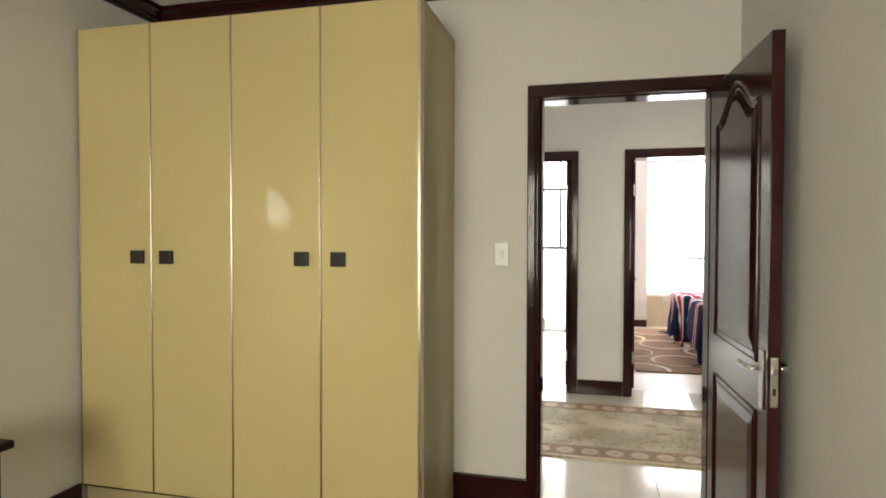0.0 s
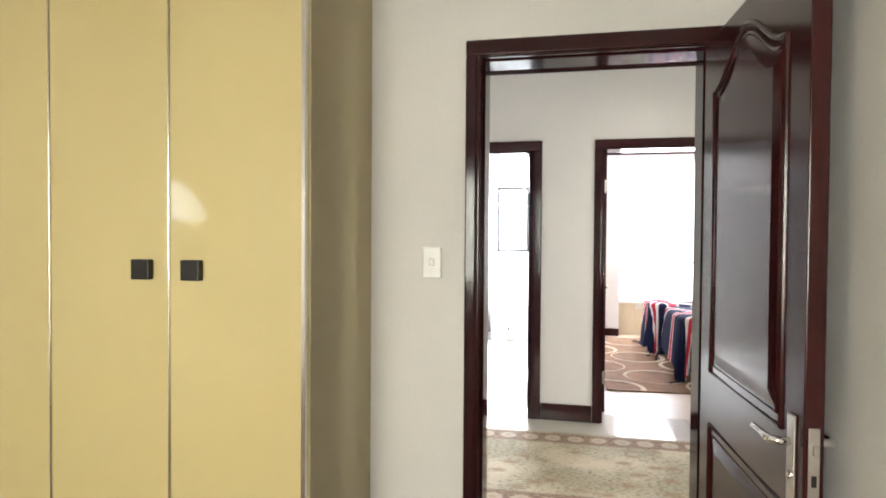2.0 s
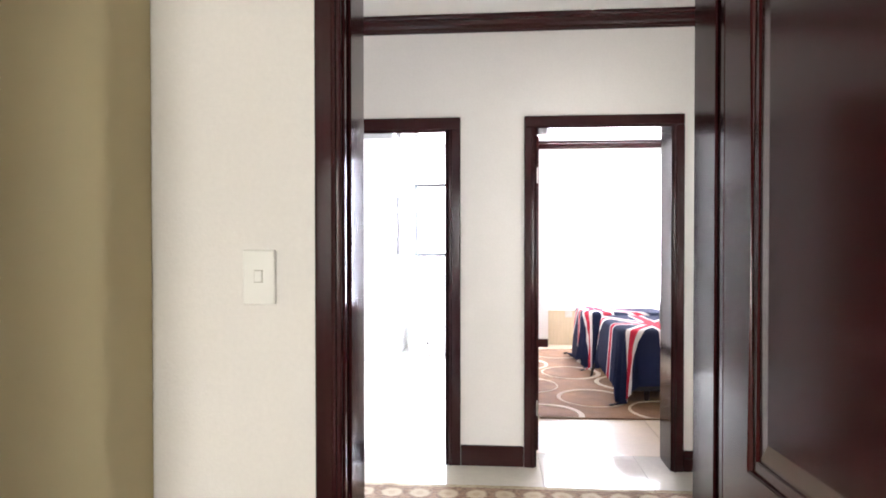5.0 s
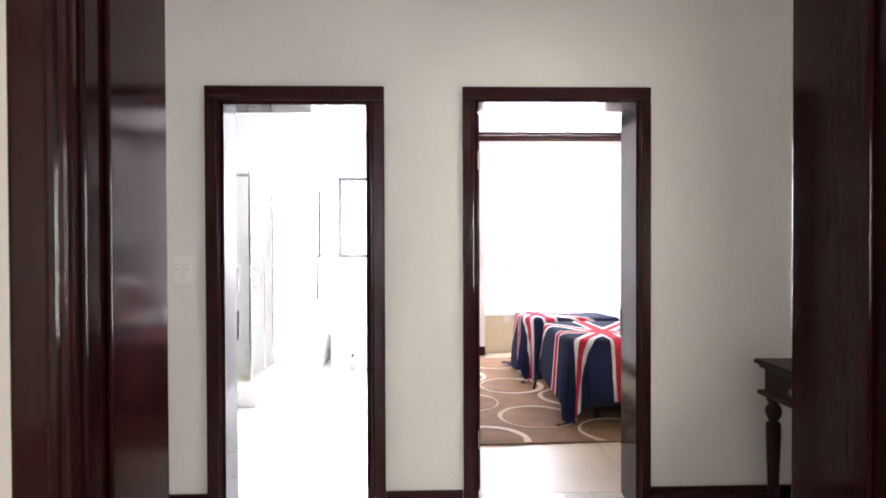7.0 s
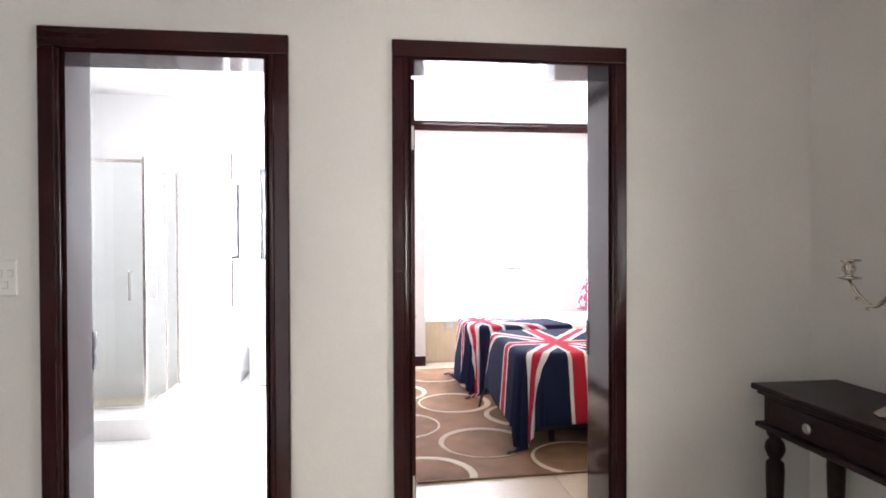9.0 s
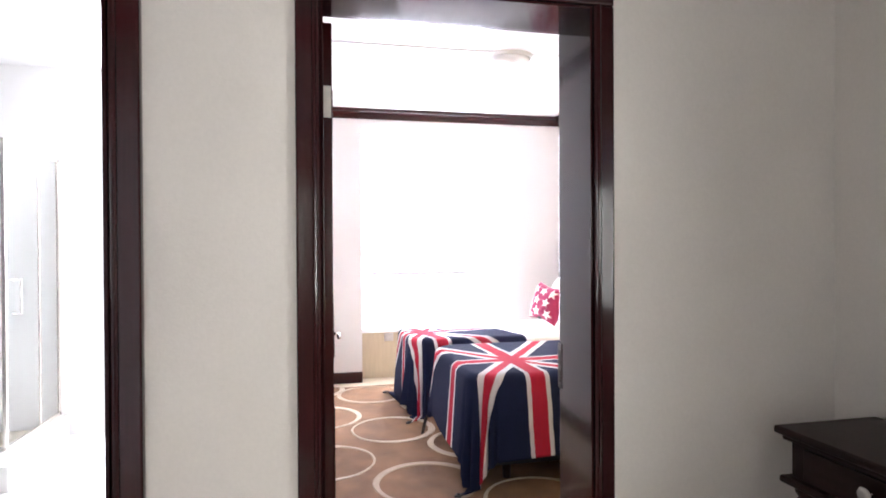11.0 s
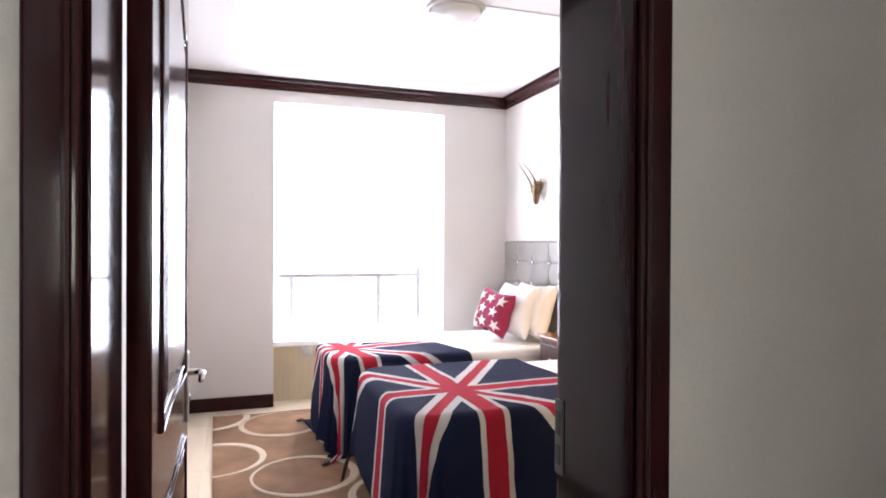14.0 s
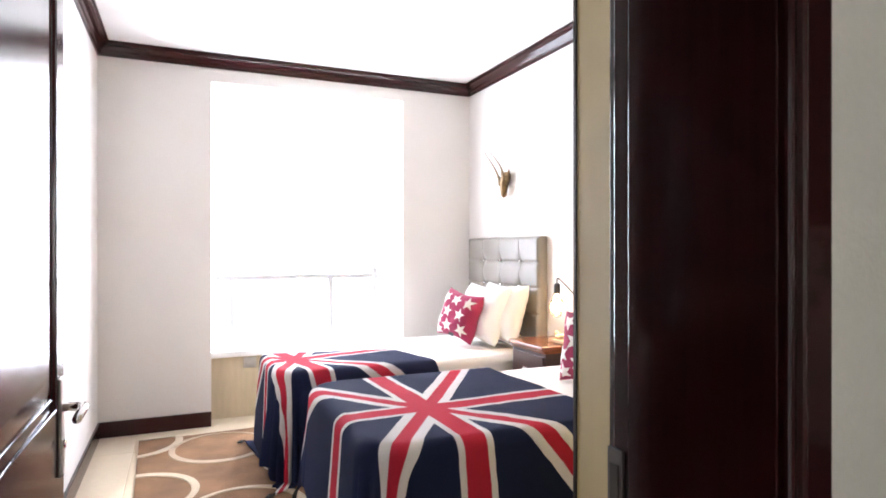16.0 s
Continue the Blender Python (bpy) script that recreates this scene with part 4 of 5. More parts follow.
def silver_ball(m):
    root = thing("silver_ornament", "round silver ornament on a small foot", "ornament", m)
    part("foot", lathe([(0.026, 0), (0.027, 0.004), (0.012, 0.012), (0.010, 0.020)], 20), SILVER, root, smooth=True)
    part("ball", lathe([(0.010, 0.018), (0.032, 0.028), (0.046, 0.050), (0.050, 0.070), (0.045, 0.092), (0.028, 0.110), (0.010, 0.116)], 24), SILVER, root, smooth=True)
    return root


silver_ball(pose(-1.235, 5.40, 1.376))


def stool(m):
    root = thing("stool", "low dark wooden stool with a beige padded seat", "stool", m)
    part("cushion", lathe([(0.150, 0.375), (0.176, 0.385), (0.182, 0.410), (0.172, 0.436), (0.120, 0.452), (0.004, 0.458)], 36), SEATCLOTH, root, "beige padded cushion", True)
    part("seat_ring", lathe([(0.165, 0.325), (0.172, 0.330), (0.172, 0.372), (0.160, 0.376)], 36), ESPRESSO, root)
    for k in range(4):
        a = radians(45 + 90 * k)
        part("leg", sweep([(0.135 * math.cos(a), 0.135 * math.sin(a), 0.335), (0.155 * math.cos(a), 0.155 * math.sin(a), 0.0)], [0.019, 0.013], 12), ESPRESSO, root)
    return root


stool(pose(-1.10, 5.02, 0))


# ---------------------------------------------------------------- bathroom
def shower(x, y0, y1, xl, high):
    root = thing("shower_cubicle", "glass corner shower with chrome frame and tiled kerb", "shower", pose(0, 0, 0))
    part("kerb", box((xl, y0 - 0.27, 0), (x + 0.13, y0 + 0.04, 0.145), 0.006), TILEBATH, root, "cream tiled shower kerb")
    part("kerb", box((x - 0.04, y0 + 0.04, 0), (x + 0.06, y1, 0.145), 0.006), TILEBATH, root, "cream tiled shower kerb")
    part("tray", box((xl, y0 + 0.04, 0), (x - 0.04, y1, 0.05), 0.003), MOSAIC, root, "cream mosaic shower floor")
    part("corner_post", box((x - 0.012, y0 - 0.012, 0.145), (x + 0.012, y0 + 0.012, high + 0.02), 0.003), ALU, root)
    part("end_post", box((x - 0.010, y1 - 0.03, 0.145), (x + 0.010, y1, high), 0.003), ALU, root)
    part("middle_post", box((x - 0.008, (y0 + y1) / 2 + 0.06, 0.145), (x + 0.008, (y0 + y1) / 2 + 0.085, high), 0.003), ALU, root)
    for lo, hi in (((xl, y0 - 0.01, high - 0.025), (x, y0 + 0.01, high)), ((x - 0.01, y0, high - 0.025), (x + 0.01, y1, high)), ((xl, y0 - 0.01, 0.145), (x, y0 + 0.01, 0.17)), ((x - 0.01, y0, 0.145), (x + 0.01, y1, 0.17))):
        part("rail", box(lo, hi, 0.002), ALU, root)
    for lo, hi in (((xl, y0 - 0.003, 0.17), (x - 0.014, y0 + 0.003, high - 0.025)), ((x - 0.003, y0 + 0.014, 0.17), (x + 0.003, y1 - 0.03, high - 0.025))):
        pane = part("pane", box(lo, hi), SHOWERGLASS, root)
        pane.visible_shadow = False
    for pts in ([(x - 0.09, y0, 0.93), (x - 0.09, y0 - 0.045, 0.93), (x - 0.09, y0 - 0.045, 1.13), (x - 0.09, y0, 1.13)], [(x, y0 + 0.10, 0.93), (x + 0.045, y0 + 0.10, 0.93), (x + 0.045, y0 + 0.10, 1.13), (x, y0 + 0.10, 1.13)]):
        part("handle", sweep(pts, 0.009, 10), CHROME, root, "chrome bar handle")
    part("shower_arm", sweep([(xl, y0 + 0.45, 2.12), (xl + 0.28, y0 + 0.45, 2.12), (xl + 0.30, y0 + 0.45, 2.08)], 0.010, 10), CHROME, root)
    part("shower_head", lathe([(0.10, 2.055), (0.10, 2.065), (0.02, 2.08), (0.012, 2.09)], 24, at=(xl + 0.31, y0 + 0.45, 0)), CHROME, root)
    return root


shower(-0.94, 7.52, 8.29, B_X0 + 0.002, 1.935)


def mirror_cabinet(m, w, hgt):
    root = thing("mirror_cabinet", "mirror with brown wooden boards above and below", "mirror", m)
    part("glass", box((0.001, 0.003, 0.425), (0.004, w - 0.003, hgt - 0.25), 0.0005), MIRROR, root)
    part("upper_board", box((0, 0, hgt - 0.248), (0.016, w, hgt), 0.003), TAUPEWOOD, root, "brown wooden board")
    part("lower_board", box((0, 0, 0), (0.016, w, 0.423), 0.003), TAUPEWOOD, root, "brown wooden board")
    return root


mirror_cabinet(pose(-0.549, 8.49, 0.762), 0.49, 1.374)


def bathtub(m, length, width, high):
    root = thing("bathtub", "white boxed-in bathtub under the window", "bathtub", m)
    bm = bmesh.new()
    rings = []
    n = 40
    for f, z in ((0.985, 0.0), (0.985, 0.03), (0.99, 0.2), (0.99, high - 0.03), (1.01, high - 0.025), (1.01, high), (0.86, high), (0.83, high - 0.03), (0.76, 0.18), (0.6, 0.12)):
        ring = []
        for i in range(n):
            a = 2 * math.pi * i / n
            ca, sa = math.cos(a), math.sin(a)
            e = 0.16
            ring.append(bm.verts.new((length / 2 * f * math.copysign(abs(ca) ** e, ca), width / 2 * f * math.copysign(abs(sa) ** e, sa), z)))
        rings.append(ring)
    for a, b in zip(rings, rings[1:]):
        for i in range(n):
            bm.faces.new((a[i], a[(i + 1) % n], b[(i + 1) % n], b[i]))
    bm.faces.new(rings[0][::-1])
    bm.faces.new(rings[-1])
    part("shell", bm, WHITEENAMEL, root, smooth=True)
    part("spout", sweep([(length * 0.3, width * 0.42, high), (length * 0.3, width * 0.42, high + 0.12), (length * 0.3, width * 0.30, high + 0.14), (length * 0.3, width * 0.26, high + 0.11)], 0.012, 10), CHROME, root)
    return root


bathtub(pose(-0.02, 8.99, 0), 0.86, 0.60, 0.38)


def bottle(m):
    root = thing("bottle", "dark grey bottle on the bathroom floor", "bottle", m)
    part("body", lathe([(0.028, 0), (0.030, 0.006), (0.030, 0.11), (0.020, 0.135), (0.012, 0.145)], 20), GROUT, root, smooth=True)
    part("cap", lathe([(0.014, 0.145), (0.014, 0.175), (0.010, 0.178)], 16), BLACK, root)


bottle(pose(-0.20, 8.62, 0))


# ---------------------------------------------------------------- bedroom
def bed(name, x0, x1, y0, y1, top, label):
    root = thing(name, label, "bed", pose(0, 0, 0), "twin single beds")
    # base is coloured as dark as the shadow under the bed
    part("bed_base", box((x0 + 0.05, y0 + 0.05, 0.10), (x1, y1 - 0.05, 0.36), 0.02, 3), BASECLOTH, root, "cloth-covered bed base, coloured dark for the shadow under the throw")
    bm = box((x0, y0, 0.365), (x1, y1, top), 0.055, 5)
    part("mattress", bm, LINEN, root, "mattress in an off-white fitted sheet", True)
    for x in (x0 + 0.20, x1 - 0.12):
        for y in (y0 + 0.12, y1 - 0.12):
            part("leg", lathe([(0.022, 0), (0.026, 0.10)], 14, at=(x, y, 0)), ESPRESSO, root)
    return root


def throw(name, cx, cy, foot_u, head_u, half_v, rect, top, mat, label, seed, turn=0.0, skew=0.0, tucked=None):
    """A cloth laid over the bed's foot and sides; each flat point slides over the rounded edge and hangs down."""
    x0, x1, y0, y1 = rect
    R, rr = 0.10, 0.045
    bm = bmesh.new()
    lay = bm.loops.layers.uv.new("cloth")
    nu, nv = 110, 130
    ct, st = math.cos(radians(turn)), math.sin(radians(turn))
    verts, flat = [], []
    for j in range(nv + 1):
        row, frow = [], []
        for i in range(nu + 1):
            foot = foot_u * (1 - skew * (2 * j / nv - 1))
            u = -foot + (foot + head_u) * i / nu
            hem = half_v if tucked is None else tucked[0] + tucked[1] * u
            v = -half_v + (hem + half_v) * j / nv
            px, py = cx + u * ct - v * st, cy + u * st + v * ct
            qx, qy = min(max(px, x0 + R), x1 - R), min(max(py, y0 + R), y1 - R)
            n = Vector((px - qx, py - qy))
            d = n.length - R
            wrinkle = 0.004 * noise.noise((u * 6 + seed, v * 6, 1.3)) + 0.0015 * noise.noise((u * 19, v * 19 + seed, 4.1))
            if d <= 0:
                p = Vector((px, py, top + 0.006 + wrinkle))
            else:
                n.normalize()
                edge = Vector((qx, qy)) + n * R
                ang = min(d / rr, math.pi / 2)
                out, drop = rr * math.sin(ang), rr * (1 - math.cos(ang))
                hang = max(0.0, d - rr * math.pi / 2)
                drop += hang * 0.985
                phi = math.atan2(n.y, n.x)
                along = edge.x * n.y - edge.y * n.x
                fold = 0.5 + 0.5 * math.sin(phi * 3 + along * 4 + seed) + 0.16 * math.sin(phi * 3 + along * 9 + 2 * seed)
                corner = 1 if abs(n.x * n.y) > 0.02 else 0.45
                out += 0.004 + min(hang, 0.45) * (0.05 + 0.085 * fold * corner)
                z = top + 0.006 - drop
                if z < 0.022:
                    out += (0.022 - z) * 0.6
                    z = 0.022 + 0.004 * fold
                p = Vector((edge.x + n.x * out, edge.y + n.y * out, z))
            row.append(bm.verts.new(p))
            frow.append((u, v))
        verts.append(row)
        flat.append(frow)
    for j in range(nv):
        for i in range(nu):
            f = bm.faces.new((verts[j][i], verts[j][i + 1], verts[j + 1][i + 1], verts[j + 1][i]))
            for loop, (jj, ii) in zip(f.loops, ((j, i), (j, i + 1), (j + 1, i + 1), (j + 1, i))):
                loop[lay].uv = flat[jj][ii]
    corners = [verts[0][0].co.copy(), verts[nv][0].co.copy()]
    root = thing(name, label, "blanket", pose(0, 0, 0), "flag throws on the beds")
    cloth = part("cloth", bm, mat, root, smooth=True)
    mod = cloth.modifiers.new("thickness", "SOLIDIFY")
    mod.thickness, mod.offset = 0.006, 1
    for p in corners:
        tie = sweep([(p.x, p.y, p.z + 0.01), (p.x - 0.02, p.y - 0.012, max(0.022, p.z - 0.01)), (p.x - 0.04, p.y + 0.004, 0.021), (p.x - 0.028, p.y + 0.026, 0.021), (p.x - 0.002, p.y + 0.014, max(0.022, p.z - 0.004))], 0.0065, 8)
        part("corner_tie", tie, BLACK, root, "black cord tie at the corner")
    return root


NEAR = (1.655, 3.20, 6.70, 7.66)
FAR = (1.575, 3.20, 8.13, 9.12)
TOP, TOP_FAR = 0.615, 0.59
bed("single_bed", *NEAR, TOP, "single bed with off-white linen nearer the door")
bed("single_bed", *FAR, TOP_FAR, "single bed with off-white linen under the window")
FLAG = flag_material(0.68, 0.95)
throw("flag_throw", 1.965, 7.05, 0.81, 0.62, 0.82, NEAR, TOP, FLAG, "navy throw with red and white crossed stripes over the bed end", 1.0, 2.0, 0.10)
throw("flag_throw", 1.685, 8.45, 0.70, 0.66, 0.90, FAR, TOP_FAR, FLAG, "navy throw with red and white crossed stripes over the window bed", 4.2, 13.0, 0.0, (0.27, -0.47))


def headboard(m, width, high, low, cols, rows):
    """Tufted leatherette board; local x is its thickness, y its width."""
    root = thing("headboard", "silver-grey buttoned leatherette headboard", "headboard", m, "headboards")
    part("backing_board", box((-0.03, 0, 0.02), (0, width, high), 0.006), LEATHER, root)
    bm = bmesh.new()
    ny, nz = 150, 130
    grid = []
    for j in range(nz + 1):
        row = []
        for i in range(ny + 1):
            y, z = width * i / ny, low + (high - low) * j / nz
            x = -0.075
            edge = min(y, width - y, high - z)
            x += 0.02 * max(0, 1 - edge / 0.022) ** 2
            for b in cols:
                x += 0.0065 * math.exp(-((y - b) / 0.009) ** 2) * (1 if rows[-1] - 0.4 < z < high else 0)
            for c in rows:
                x += 0.0085 * math.exp(-((z - c) / 0.009) ** 2)
            for b in cols:
                for c in rows:
                    x += 0.018 * math.exp(-(((y - b) ** 2 + (z - c) ** 2) / 0.0014))
            row.append(bm.verts.new((x, y, z)))
        grid.append(row)
    for a, b in zip(grid, grid[1:]):
        for i in range(ny):
            bm.faces.new((a[i], a[i + 1], b[i + 1], b[i]))
    rim = grid[0] + [r[-1] for r in grid[1:]] + grid[-1][-2::-1] + [r[0] for r in grid[-2:0:-1]]
    back = [bm.verts.new((-0.03, v.co.y, v.co.z)) for v in rim]
    for i in range(len(rim)):
        bm.faces.new((rim[i], back[i], back[(i + 1) % len(rim)], rim[(i + 1) % len(rim)]))
    part("upholstery", bm, LEATHER, root, smooth=True)
    for b in cols:
        for c in rows:
            part("button", lathe([(0.003, -0.072), (0.010, -0.070), (0.011, -0.066), (0.008, -0.060)], 12, "x", (0, b, c)), CHROME, root, "shiny round button", True)
    return root


HB_ROWS = [1.338 - 0.172 * k for k in (1, 2, 3, 4)]
headboard(pose(R_X1 - 0.002, 8.22, 0), 1.05, 1.338, 0.45, [0.245, 0.525, 0.79], HB_ROWS)
headboard(pose(R_X1 - 0.002, 6.60, 0), 1.06, 1.338, 0.45, [0.25, 0.53, 0.81], HB_ROWS)


def cushion_surface(u, v, w, hgt, thick):
    """Point of a stuffed cushion's front, u and v from -1 to 1."""
    bulge = max(0.0, (1 - u ** 4)) ** 0.6 * max(0.0, (1 - v ** 4)) ** 0.6
    pin = 1 - 0.07 * (1 - abs(u)) * abs(v) ** 3 - 0.07 * (1 - abs(v)) * abs(u) ** 3
    x = u * w / 2 * (1 - 0.08 * (1 - v * v) * abs(u) ** 2) * pin
    z = v * hgt / 2 * (1 - 0.08 * (1 - u * u) * abs(v) ** 2) * pin
    return Vector((x, -thick / 2 * bulge, z))


def stuffed(w, hgt, thick, seed=0.0):
    bm = bmesh.new()
    n = 34
    sides = []
    for s in (1, -1):
        g = []
        for j in range(n + 1):
            row = []
            for i in range(n + 1):
                u, v = 2 * i / n - 1, 2 * j / n - 1
                p = cushion_surface(u, v, w, hgt, thick)
                crease = (0.008 * noise.noise((u * 2.4 + seed, v * 2.4, s * 2.0)) + 0.0045 * noise.noise((u * 3 + seed, v * 8, s * 5.0))) * (1 - max(abs(u), abs(v)) ** 6)
                row.append(bm.verts.new((p.x, s * p.y + crease, p.z)))
            g.append(row)
        sides.append(g)
        for a, b in zip(g, g[1:]):
            for i in range(n):
                q = (a[i], a[i + 1], b[i + 1], b[i])
                bm.faces.new(q if s > 0 else q[::-1])
    bmesh.ops.remove_doubles(bm, verts=bm.verts, dist=0.0015)
    return bm


def pillow(m, w, hgt, thick, seed, label):
    root = thing("pillow", label, "pillow", m, "white pillows")
    part("pillowcase", stuffed(w, hgt, thick, seed), PILLOW, root, smooth=True)
    return root


CUSH = 0.165


def star_cushion(m, w, seed, label):
    root = thing("star_cushion", label, "cushion", m, "maroon star cushions")
    part("cover", stuffed(w, w, CUSH, 0.0), MAROON, root, smooth=True)
    rnd = random.Random(seed)
    spots = [(-0.60, 0.62), (0.02, 0.60), (0.66, 0.56), (-0.30, 0.06), (0.40, 0.02), (-0.74, -0.30), (-0.14, -0.52), (0.64, -0.56), (-0.66, -0.80)]
    for cu, cv in spots:
        size, a0 = rnd.uniform(0.27, 0.32), rnd.uniform(0, 6.28)
        bm = bmesh.new()

        def at(r, a):
            u, v = cu + r * math.cos(a), cv + r * math.sin(a)
            u, v = min(max(u, -0.94), 0.94), min(max(v, -0.94), 0.94)
            p = cushion_surface(u, v, w, w, CUSH)
            return bm.verts.new((p.x, p.y - 0.0045, p.z))

        mid = at(0, 0)
        rim, half = [], []
        for k in range(10):
            r = size if k % 2 == 0 else size * 0.42
            a = a0 + k * math.pi / 5
            rim.append(at(r, a))
            half.append(at(r * 0.5, a))
        for k in range(10):
            bm.faces.new((mid, half[k], half[(k + 1) % 10]))
            bm.faces.new((half[k], rim[k], rim[(k + 1) % 10], half[(k + 1) % 10]))
        part("star", bm, STAR, root)
    lab = cushion_surface(0.12, -0.86, w, w, CUSH)
    part("label_patch", box((lab.x - 0.025, lab.y - 0.006, lab.z - 0.016), (lab.x + 0.025, lab.y - 0.003, lab.z + 0.016)), BLACKALU, root, "small dark label patch")
    return root


# local -y faces out of the pillow: turned towards the foot of the bed
def resting(x, y, z, yaw, lean, spin=0):
    return pose(x, y, z) @ Matrix.Rotation(radians(yaw), 4, "Z") @ Matrix.Rotation(radians(-lean), 4, "X") @ Matrix.Rotation(radians(spin), 4, "Y")


for dy in (0.0, -1.44):
    pillow(resting(3.10, 8.50 + dy, 0.815, -86, 17), 0.51, 0.42, 0.17, 1.0, "white pillow leaning on the headboard")
    pillow(resting(2.99, 8.56 + dy, 0.810, -83, 20), 0.50, 0.42, 0.17, 3.0, "white pillow leaning in front of another")
star_cushion(resting(2.82, 8.56, 0.800, -69, 14, 9), 0.335, 3, "maroon cushion with white stars against the pillows")
star_cushion(resting(2.86, 7.17, 0.790, -70, 16, -4), 0.345, 8, "maroon cushion with white stars on the near bed")


def nightstand(x0, x1, y0, y1, top):
    root = thing("nightstand", "reddish-brown varnished wooden nightstand between the beds", "nightstand", pose(0, 0, 0))
    part("top", box((x0 - 0.03, y0 - 0.006, top - 0.028), (x1, y1 + 0.006, top), 0.009, 3), NSWOOD, root)
    part("top_moulding", box((x0 - 0.012, y0, top - 0.042), (x1, y1, top - 0.028), 0.005), NSWOOD, root)
    # body and drawers carry the top's shade in their colour
    body = part("body", box((x0, y0 + 0.005, 0.08), (x1, y1 - 0.005, top - 0.042), 0.003), NSSHADE, root)
    for z0, z1 in ((0.46, top - 0.06), (0.12, 0.44)):
        d = part("drawer", box((x0 - 0.012, y0 + 0.02, z0), (x0 - 0.001, y1 - 0.02, z1), 0.003), NSSHADE, root)
        part("knob", lathe([(0.012, -0.026), (0.016, -0.020), (0.008, -0.010), (0.007, 0)], 14, "x", (x0 - 0.012, (y0 + y1) / 2, (z0 + z1) / 2)), STEEL, d)
    for x in (x0 + 0.03, x1 - 0.03):
        for y in (y0 + 0.035, y1 - 0.035):
            part("foot", box((x - 0.02, y - 0.02, 0), (x + 0.02, y + 0.02, 0.08), 0.003), NSWOOD, root)
    return root


nightstand(2.94, 3.27, 7.69, 8.06, 0.705)


def bulb_lamp(m):
    root = thing("table_lamp", "black wire lamp with a bare glowing filament bulb", "table lamp", m)
    part("base", box((-0.055, -0.10, 0), (0.055, 0.07, 0.020), 0.003), PALEWOOD, root, "pale wooden base block")
    part("arm", sweep([(0, -0.085, 0.02), (0, -0.10, 0.12), (0, -0.125, 0.27), (0, -0.11, 0.29), (0, -0.03, 0.335), (0, 0.045, 0.375), (0, 0.058, 0.372), (0, 0.06, 0.345)], 0.0045, 8), BLACKALU, root)
    part("strut", sweep([(0, -0.03, 0.02), (0, -0.09, 0.12), (0, -0.122, 0.27)], 0.0035, 8), BLACKALU, root)
    part("socket", lathe([(0.006, 0.345), (0.018, 0.338), (0.019, 0.285), (0.016, 0.282)][::-1], 18, at=(0, 0.06, 0)), BLACKALU, root)
    bulb = part("bulb", lathe([(0.002, 0.138), (0.024, 0.146), (0.043, 0.166), (0.050, 0.196), (0.043, 0.228), (0.023, 0.260), (0.014, 0.283)], 24, at=(0, 0.06, 0)), BULBGLASS, root, "clear glowing glass bulb", True)
    bulb.visible_shadow = False
    part("filament", sweep([(0.012 * math.cos(k * 2.1), 0.06 + 0.012 * math.sin(k * 2.1), 0.190 + 0.05 * (k % 2)) for k in range(9)], 0.0024, 6), GLOW, bulb, "glowing filament")
    return root


bulb_lamp(pose(3.12, 7.79, 0.706))
glow = new("bulb_light", bpy.data.lights.new("bulb_light", "POINT"))
glow.data.energy, glow.data.color, glow.data.shadow_soft_size = 4.5, (1, 0.66, 0.32), 0.03
glow.matrix_world = pose(3.12, 7.85, 0.706 + 0.205)


def shell_ornament(m):
    bm = bmesh.new()
    rnd = random.Random(2)
    for i in range(7):
        x, y = rnd.uniform(-0.02, 0.02), rnd.uniform(-0.05, 0.05)
        lathe([(0.004, 0.0), (0.016, 0.004), (0.018, 0.012), (0.012, 0.024), (0.003, 0.028)], 12, at=(x, y, rnd.choice((0, 0, 0.012))), bm=bm)
    ob = new("ornament", mesh_of(bm, "ornament", BRASSY, True))
    ob.matrix_world = m
    return tagged(ob, "small gold and white ornament beside the lamp", "ornament")


BRASSY = material("pale_gold_ornament", (0.62, 0.48, 0.28), 0.35, 0.7, stain=(30, 0.3))
shell_ornament(pose(3.12, 7.83, 0.726))


def antelope_head(m):
    """Wall ornament: a long mask with two ridged horns; local -x faces into the room."""
    bm = sweep([(-0.004, 0, 0.085), (-0.026, 0, 0.080), (-0.046, 0, 0.050), (-0.056, 0, 0.0), (-0.060, 0, -0.055), (-0.060, 0, -0.100), (-0.056, 0, -0.118)], [0.022, 0.040, 0.046, 0.042, 0.033, 0.027, 0.012], 16)
    for s in (-1, 1):
        pts, rad = [], []
        for i in range(32):
            u = i / 31
            pts.append((-0.088 - 0.135 * u ** 1.25 + 0.035 * math.sin(u * math.pi), s * (0.020 + 0.034 * math.sin(u * 2.5)), -0.010 + 0.275 * u ** 0.92 - 0.018 * math.sin(u * math.pi)))
            rad.append((0.0125 * (1 - u) + 0.002) * (1.0 + (0.2 if i % 2 and u < 0.6 else 0)))
        sweep(pts, rad, 10, bm=bm)
        sweep([(-0.040, s * 0.036, 0.060), (-0.046, s * 0.058, 0.090), (-0.050, s * 0.066, 0.125)], [0.012, 0.014, 0.003], 8, bm=bm)
    ob = new("wall_ornament", mesh_of(bm, "wall_ornament", BRONZE, True))
    ob.matrix_world = m
    return tagged(ob, "antique brass horned head ornament on the wall", "wall ornament")


antelope_head(pose(R_X1, 8.72, 1.73) @ Matrix.Scale(0.84, 4))


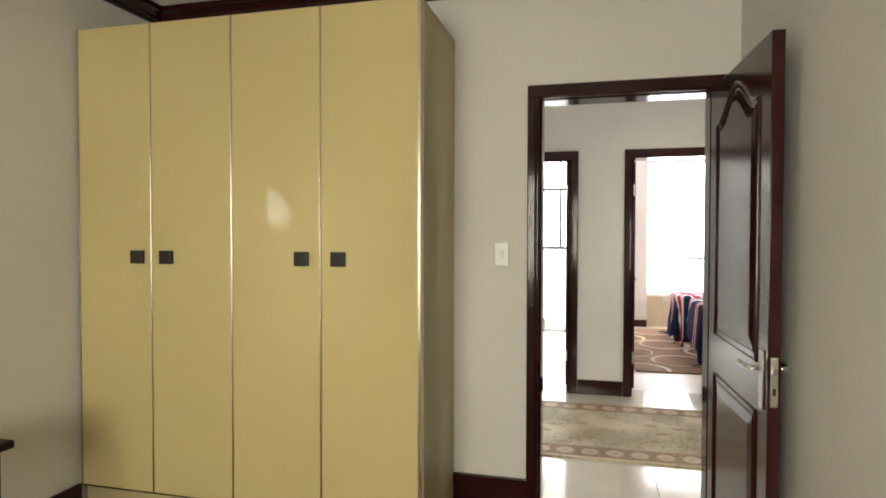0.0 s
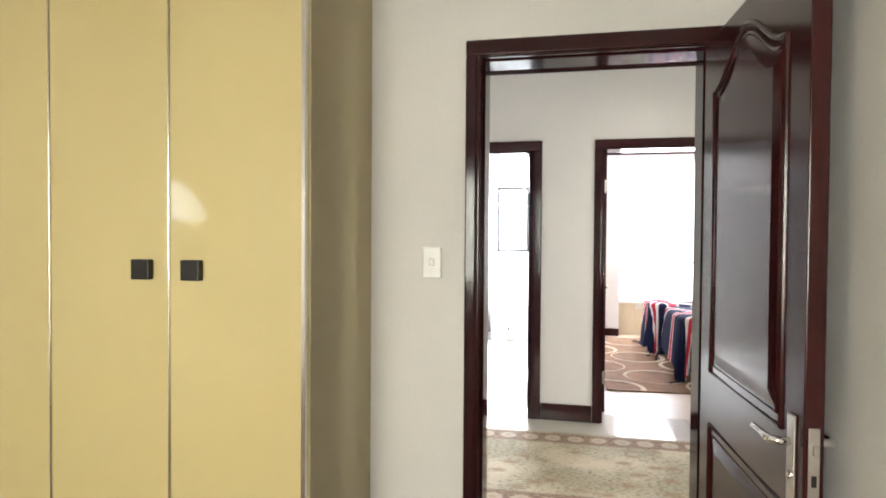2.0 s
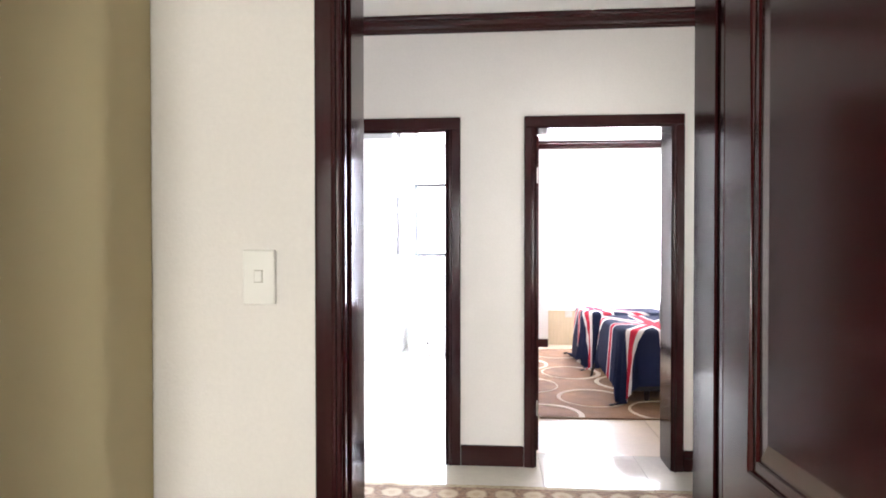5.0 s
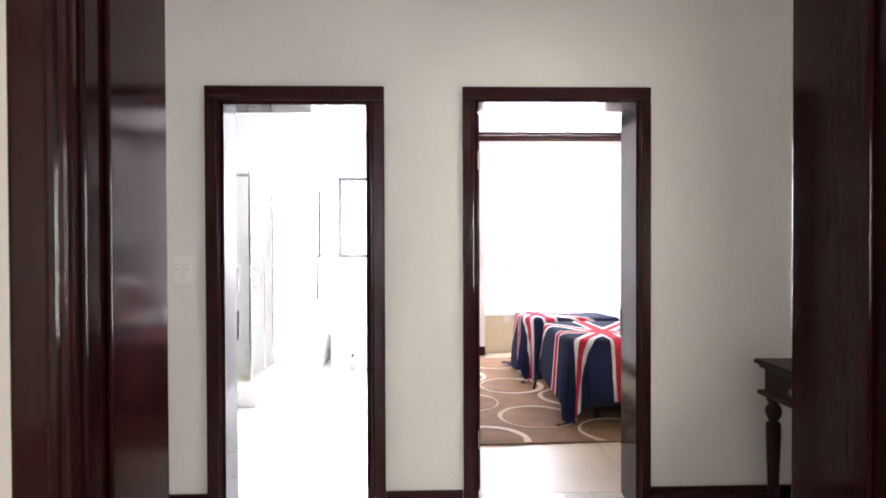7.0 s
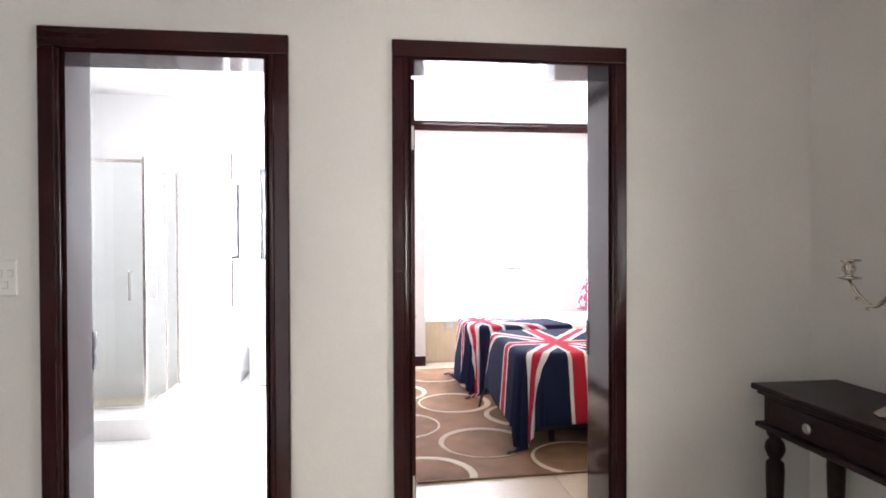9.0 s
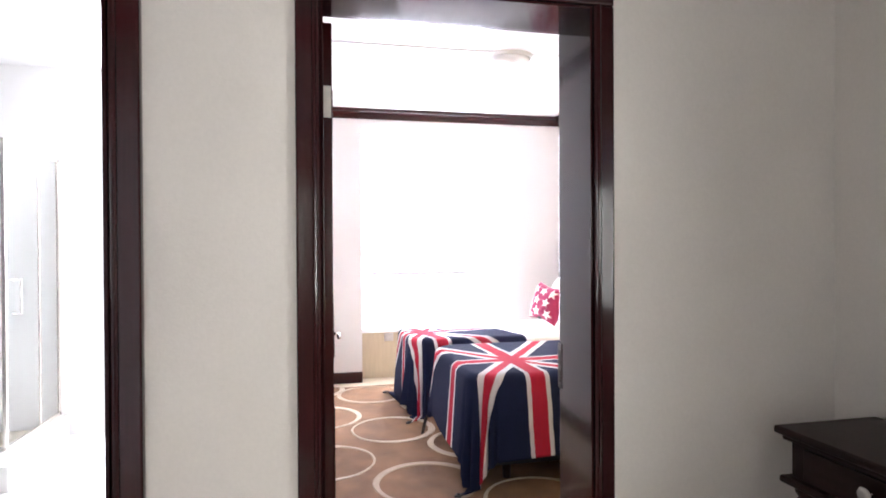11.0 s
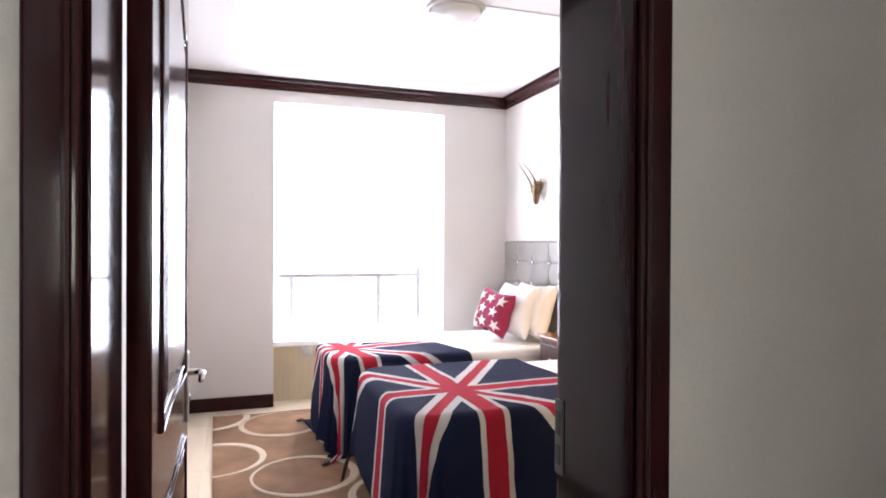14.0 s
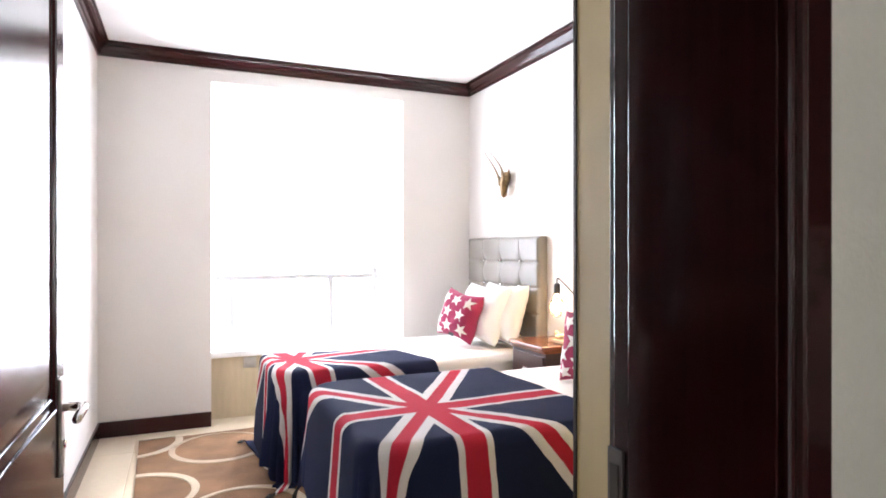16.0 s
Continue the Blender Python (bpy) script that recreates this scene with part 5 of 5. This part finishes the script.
def ring_rug(m, w, d, rings):
    """Deep pile rug with raised ring patterns; local origin at its near left corner."""
    root = thing("ring_rug", "taupe brown wool rug with ivory ring pattern", "rug", m)
    bm = bmesh.new()
    nx, ny = 70, 110
    top = [[bm.verts.new((w * i / nx, d * j / ny, 0.012 + 0.0015 * noise.noise((i * 0.35, j * 0.35, 5)))) for i in range(nx + 1)] for j in range(ny + 1)]
    for j in range(ny):
        for i in range(nx):
            bm.faces.new((top[j][i], top[j][i + 1], top[j + 1][i + 1], top[j + 1][i]))
    rim = [top[0][i] for i in range(nx + 1)] + [top[j][nx] for j in range(1, ny + 1)] + [top[ny][i] for i in range(nx - 1, -1, -1)] + [top[j][0] for j in range(ny - 1, 0, -1)]
    low = [bm.verts.new((v.co.x, v.co.y, 0.0006)) for v in rim]
    for i in range(len(rim)):
        bm.faces.new((rim[i], low[i], low[(i + 1) % len(rim)], rim[(i + 1) % len(rim)]))
    part("rug_body", bm, RUGBASE, root)
    for k, (cx, cy, r, wd, tan) in enumerate(rings):
        bm = bmesh.new()
        n = 72
        loops = [[], [], [], []]
        for i in range(n):
            a = 2 * math.pi * i / n
            rr = r * (1 + 0.012 * noise.noise((math.cos(a) * 2, math.sin(a) * 2, k)))
            ww = wd * (0.75 + 0.35 * math.sin(a + k * 1.7))
            for q, (off, z) in enumerate(((-ww / 2, 0.010), (-ww / 2 + 0.004, 0.0165), (ww / 2 - 0.004, 0.0165), (ww / 2, 0.010))):
                x = min(max(cx + (rr + off) * math.cos(a), 0.0), w)
                y = min(max(cy + (rr + off) * math.sin(a), 0.0), d)
                loops[q].append(bm.verts.new((x, y, z)))
        for p, q in zip(loops, loops[1:]):
            for i in range(n):
                quad = (p[i], p[(i + 1) % n], q[(i + 1) % n], q[i])
                if len({tuple(round(c, 5) for c in v.co) for v in quad}) > 3:
                    bm.faces.new(quad)
        part("ring", bm, RUGTAN if tan else RUGRING, root, "tan pile ring" if tan else "ivory pile ring")
    return root


RUG = Matrix.Translation((0.917, 6.255, 0.0)) @ Matrix.Rotation(radians(1.85), 4, "Z")
RUGI = RUG.inverted()
RINGS = []
for wx, wy, tan in ((1.405, 6.85, 1), (1.345, 7.845, 0), (1.30, 8.87, 1), (0.875, 7.28, 0), (0.86, 8.235, 0), (0.78, 9.13, 0), (1.83, 7.44, 0), (1.80, 8.44, 0), (0.96, 6.33, 0), (1.93, 6.50, 0)):
    p = RUGI @ Vector((wx, wy, 0))
    RINGS.append((p.x, p.y, 0.282, 0.048, tan))
ring_rug(RUG, 1.75, 2.93, RINGS)


def ceiling_light(m):
    root = thing("ceiling_light", "round white flush ceiling light in the bedroom", "ceiling light", m)
    part("base", lathe([(0.16, -0.02), (0.165, -0.012), (0.165, 0)], 36), PVC, root)
    part("diffuser", lathe([(0.02, -0.075), (0.09, -0.065), (0.135, -0.045), (0.15, -0.02)], 36), WHITEENAMEL, root, "opal glass bowl", True)
    return root


ceiling_light(pose(2.135, 7.57, 2.622))


def bedroom_wardrobe():
    root = thing("wardrobe", "cream gloss built-in wardrobe beside the bedroom door", "wardrobe", pose(0, 0, 0))
    x0, x1, y0, y1, top = 2.02, 3.28, 5.475, 6.165, 2.56
    part("carcass", box((x0 + 0.004, y0, 0.0), (x1, y1 - 0.022, top), 0.002), LACQSIDE, root)
    part("edge_trim", box((x0, y1 - 0.012, 0.0), (x0 + 0.004, y1, top)), BLACK, root, "dark edge strip")
    w = (x1 - x0 - 0.01) / 3
    for k in range(3):
        part("door", box((x0 + 0.006 + k * w, y1 - 0.020, 0.08), (x0 + 0.002 + (k + 1) * w, y1, top), 0.002), LACQ, root)
        part("knob", box((x0 + 0.09 + k * w, y1, 1.24), (x0 + 0.15 + k * w, y1 + 0.022, 1.30), 0.003), BLACK, root)


bedroom_wardrobe()
sk = new("panel_socket", mesh_of(box((-0.045, -0.012, -0.04), (0.045, 0, 0.04), 0.003), "panel_socket", STEEL))
sk.matrix_world = pose(1.545, 9.56, 0.405)
tagged(sk, "grey socket plate on the window panel", "socket")

# ---------------------------------------------------------------- floors of separate tiles
structure("floor_start", box((A_X0, A_Y0, -0.10), (A_X1, A_Y1 + 0.14, 0.0)), CARPET, "plain brown carpet in the first room", "floor")
floor("floor_passage", (P_X0, P_Y0), (P_X1, R_Y0 + 0.03), (0.6, 0.6), TILE, "polished cream porcelain tiles in the passage", (0.24, 3.04))
floor("floor_bedroom", (R_X0, R_Y0 + 0.03), (R_X1, R_Y1), (0.9, 0.9), TILEBED, "matt cream ceramic tiles in the bedroom", (0.80, 5.41), CREAMGROUT)
floor("floor_bathroom", (B_X0, R_Y0 + 0.03), (B_X1, B_Y1), (0.29, 0.45), TILEBATH, "white ceramic tiles in the bathroom", (-0.43, 5.78))
ground = structure("ground", box((-60, -60, -0.4), (60, 60, -0.12)), GROUT, "bare ground round the house", "ground")
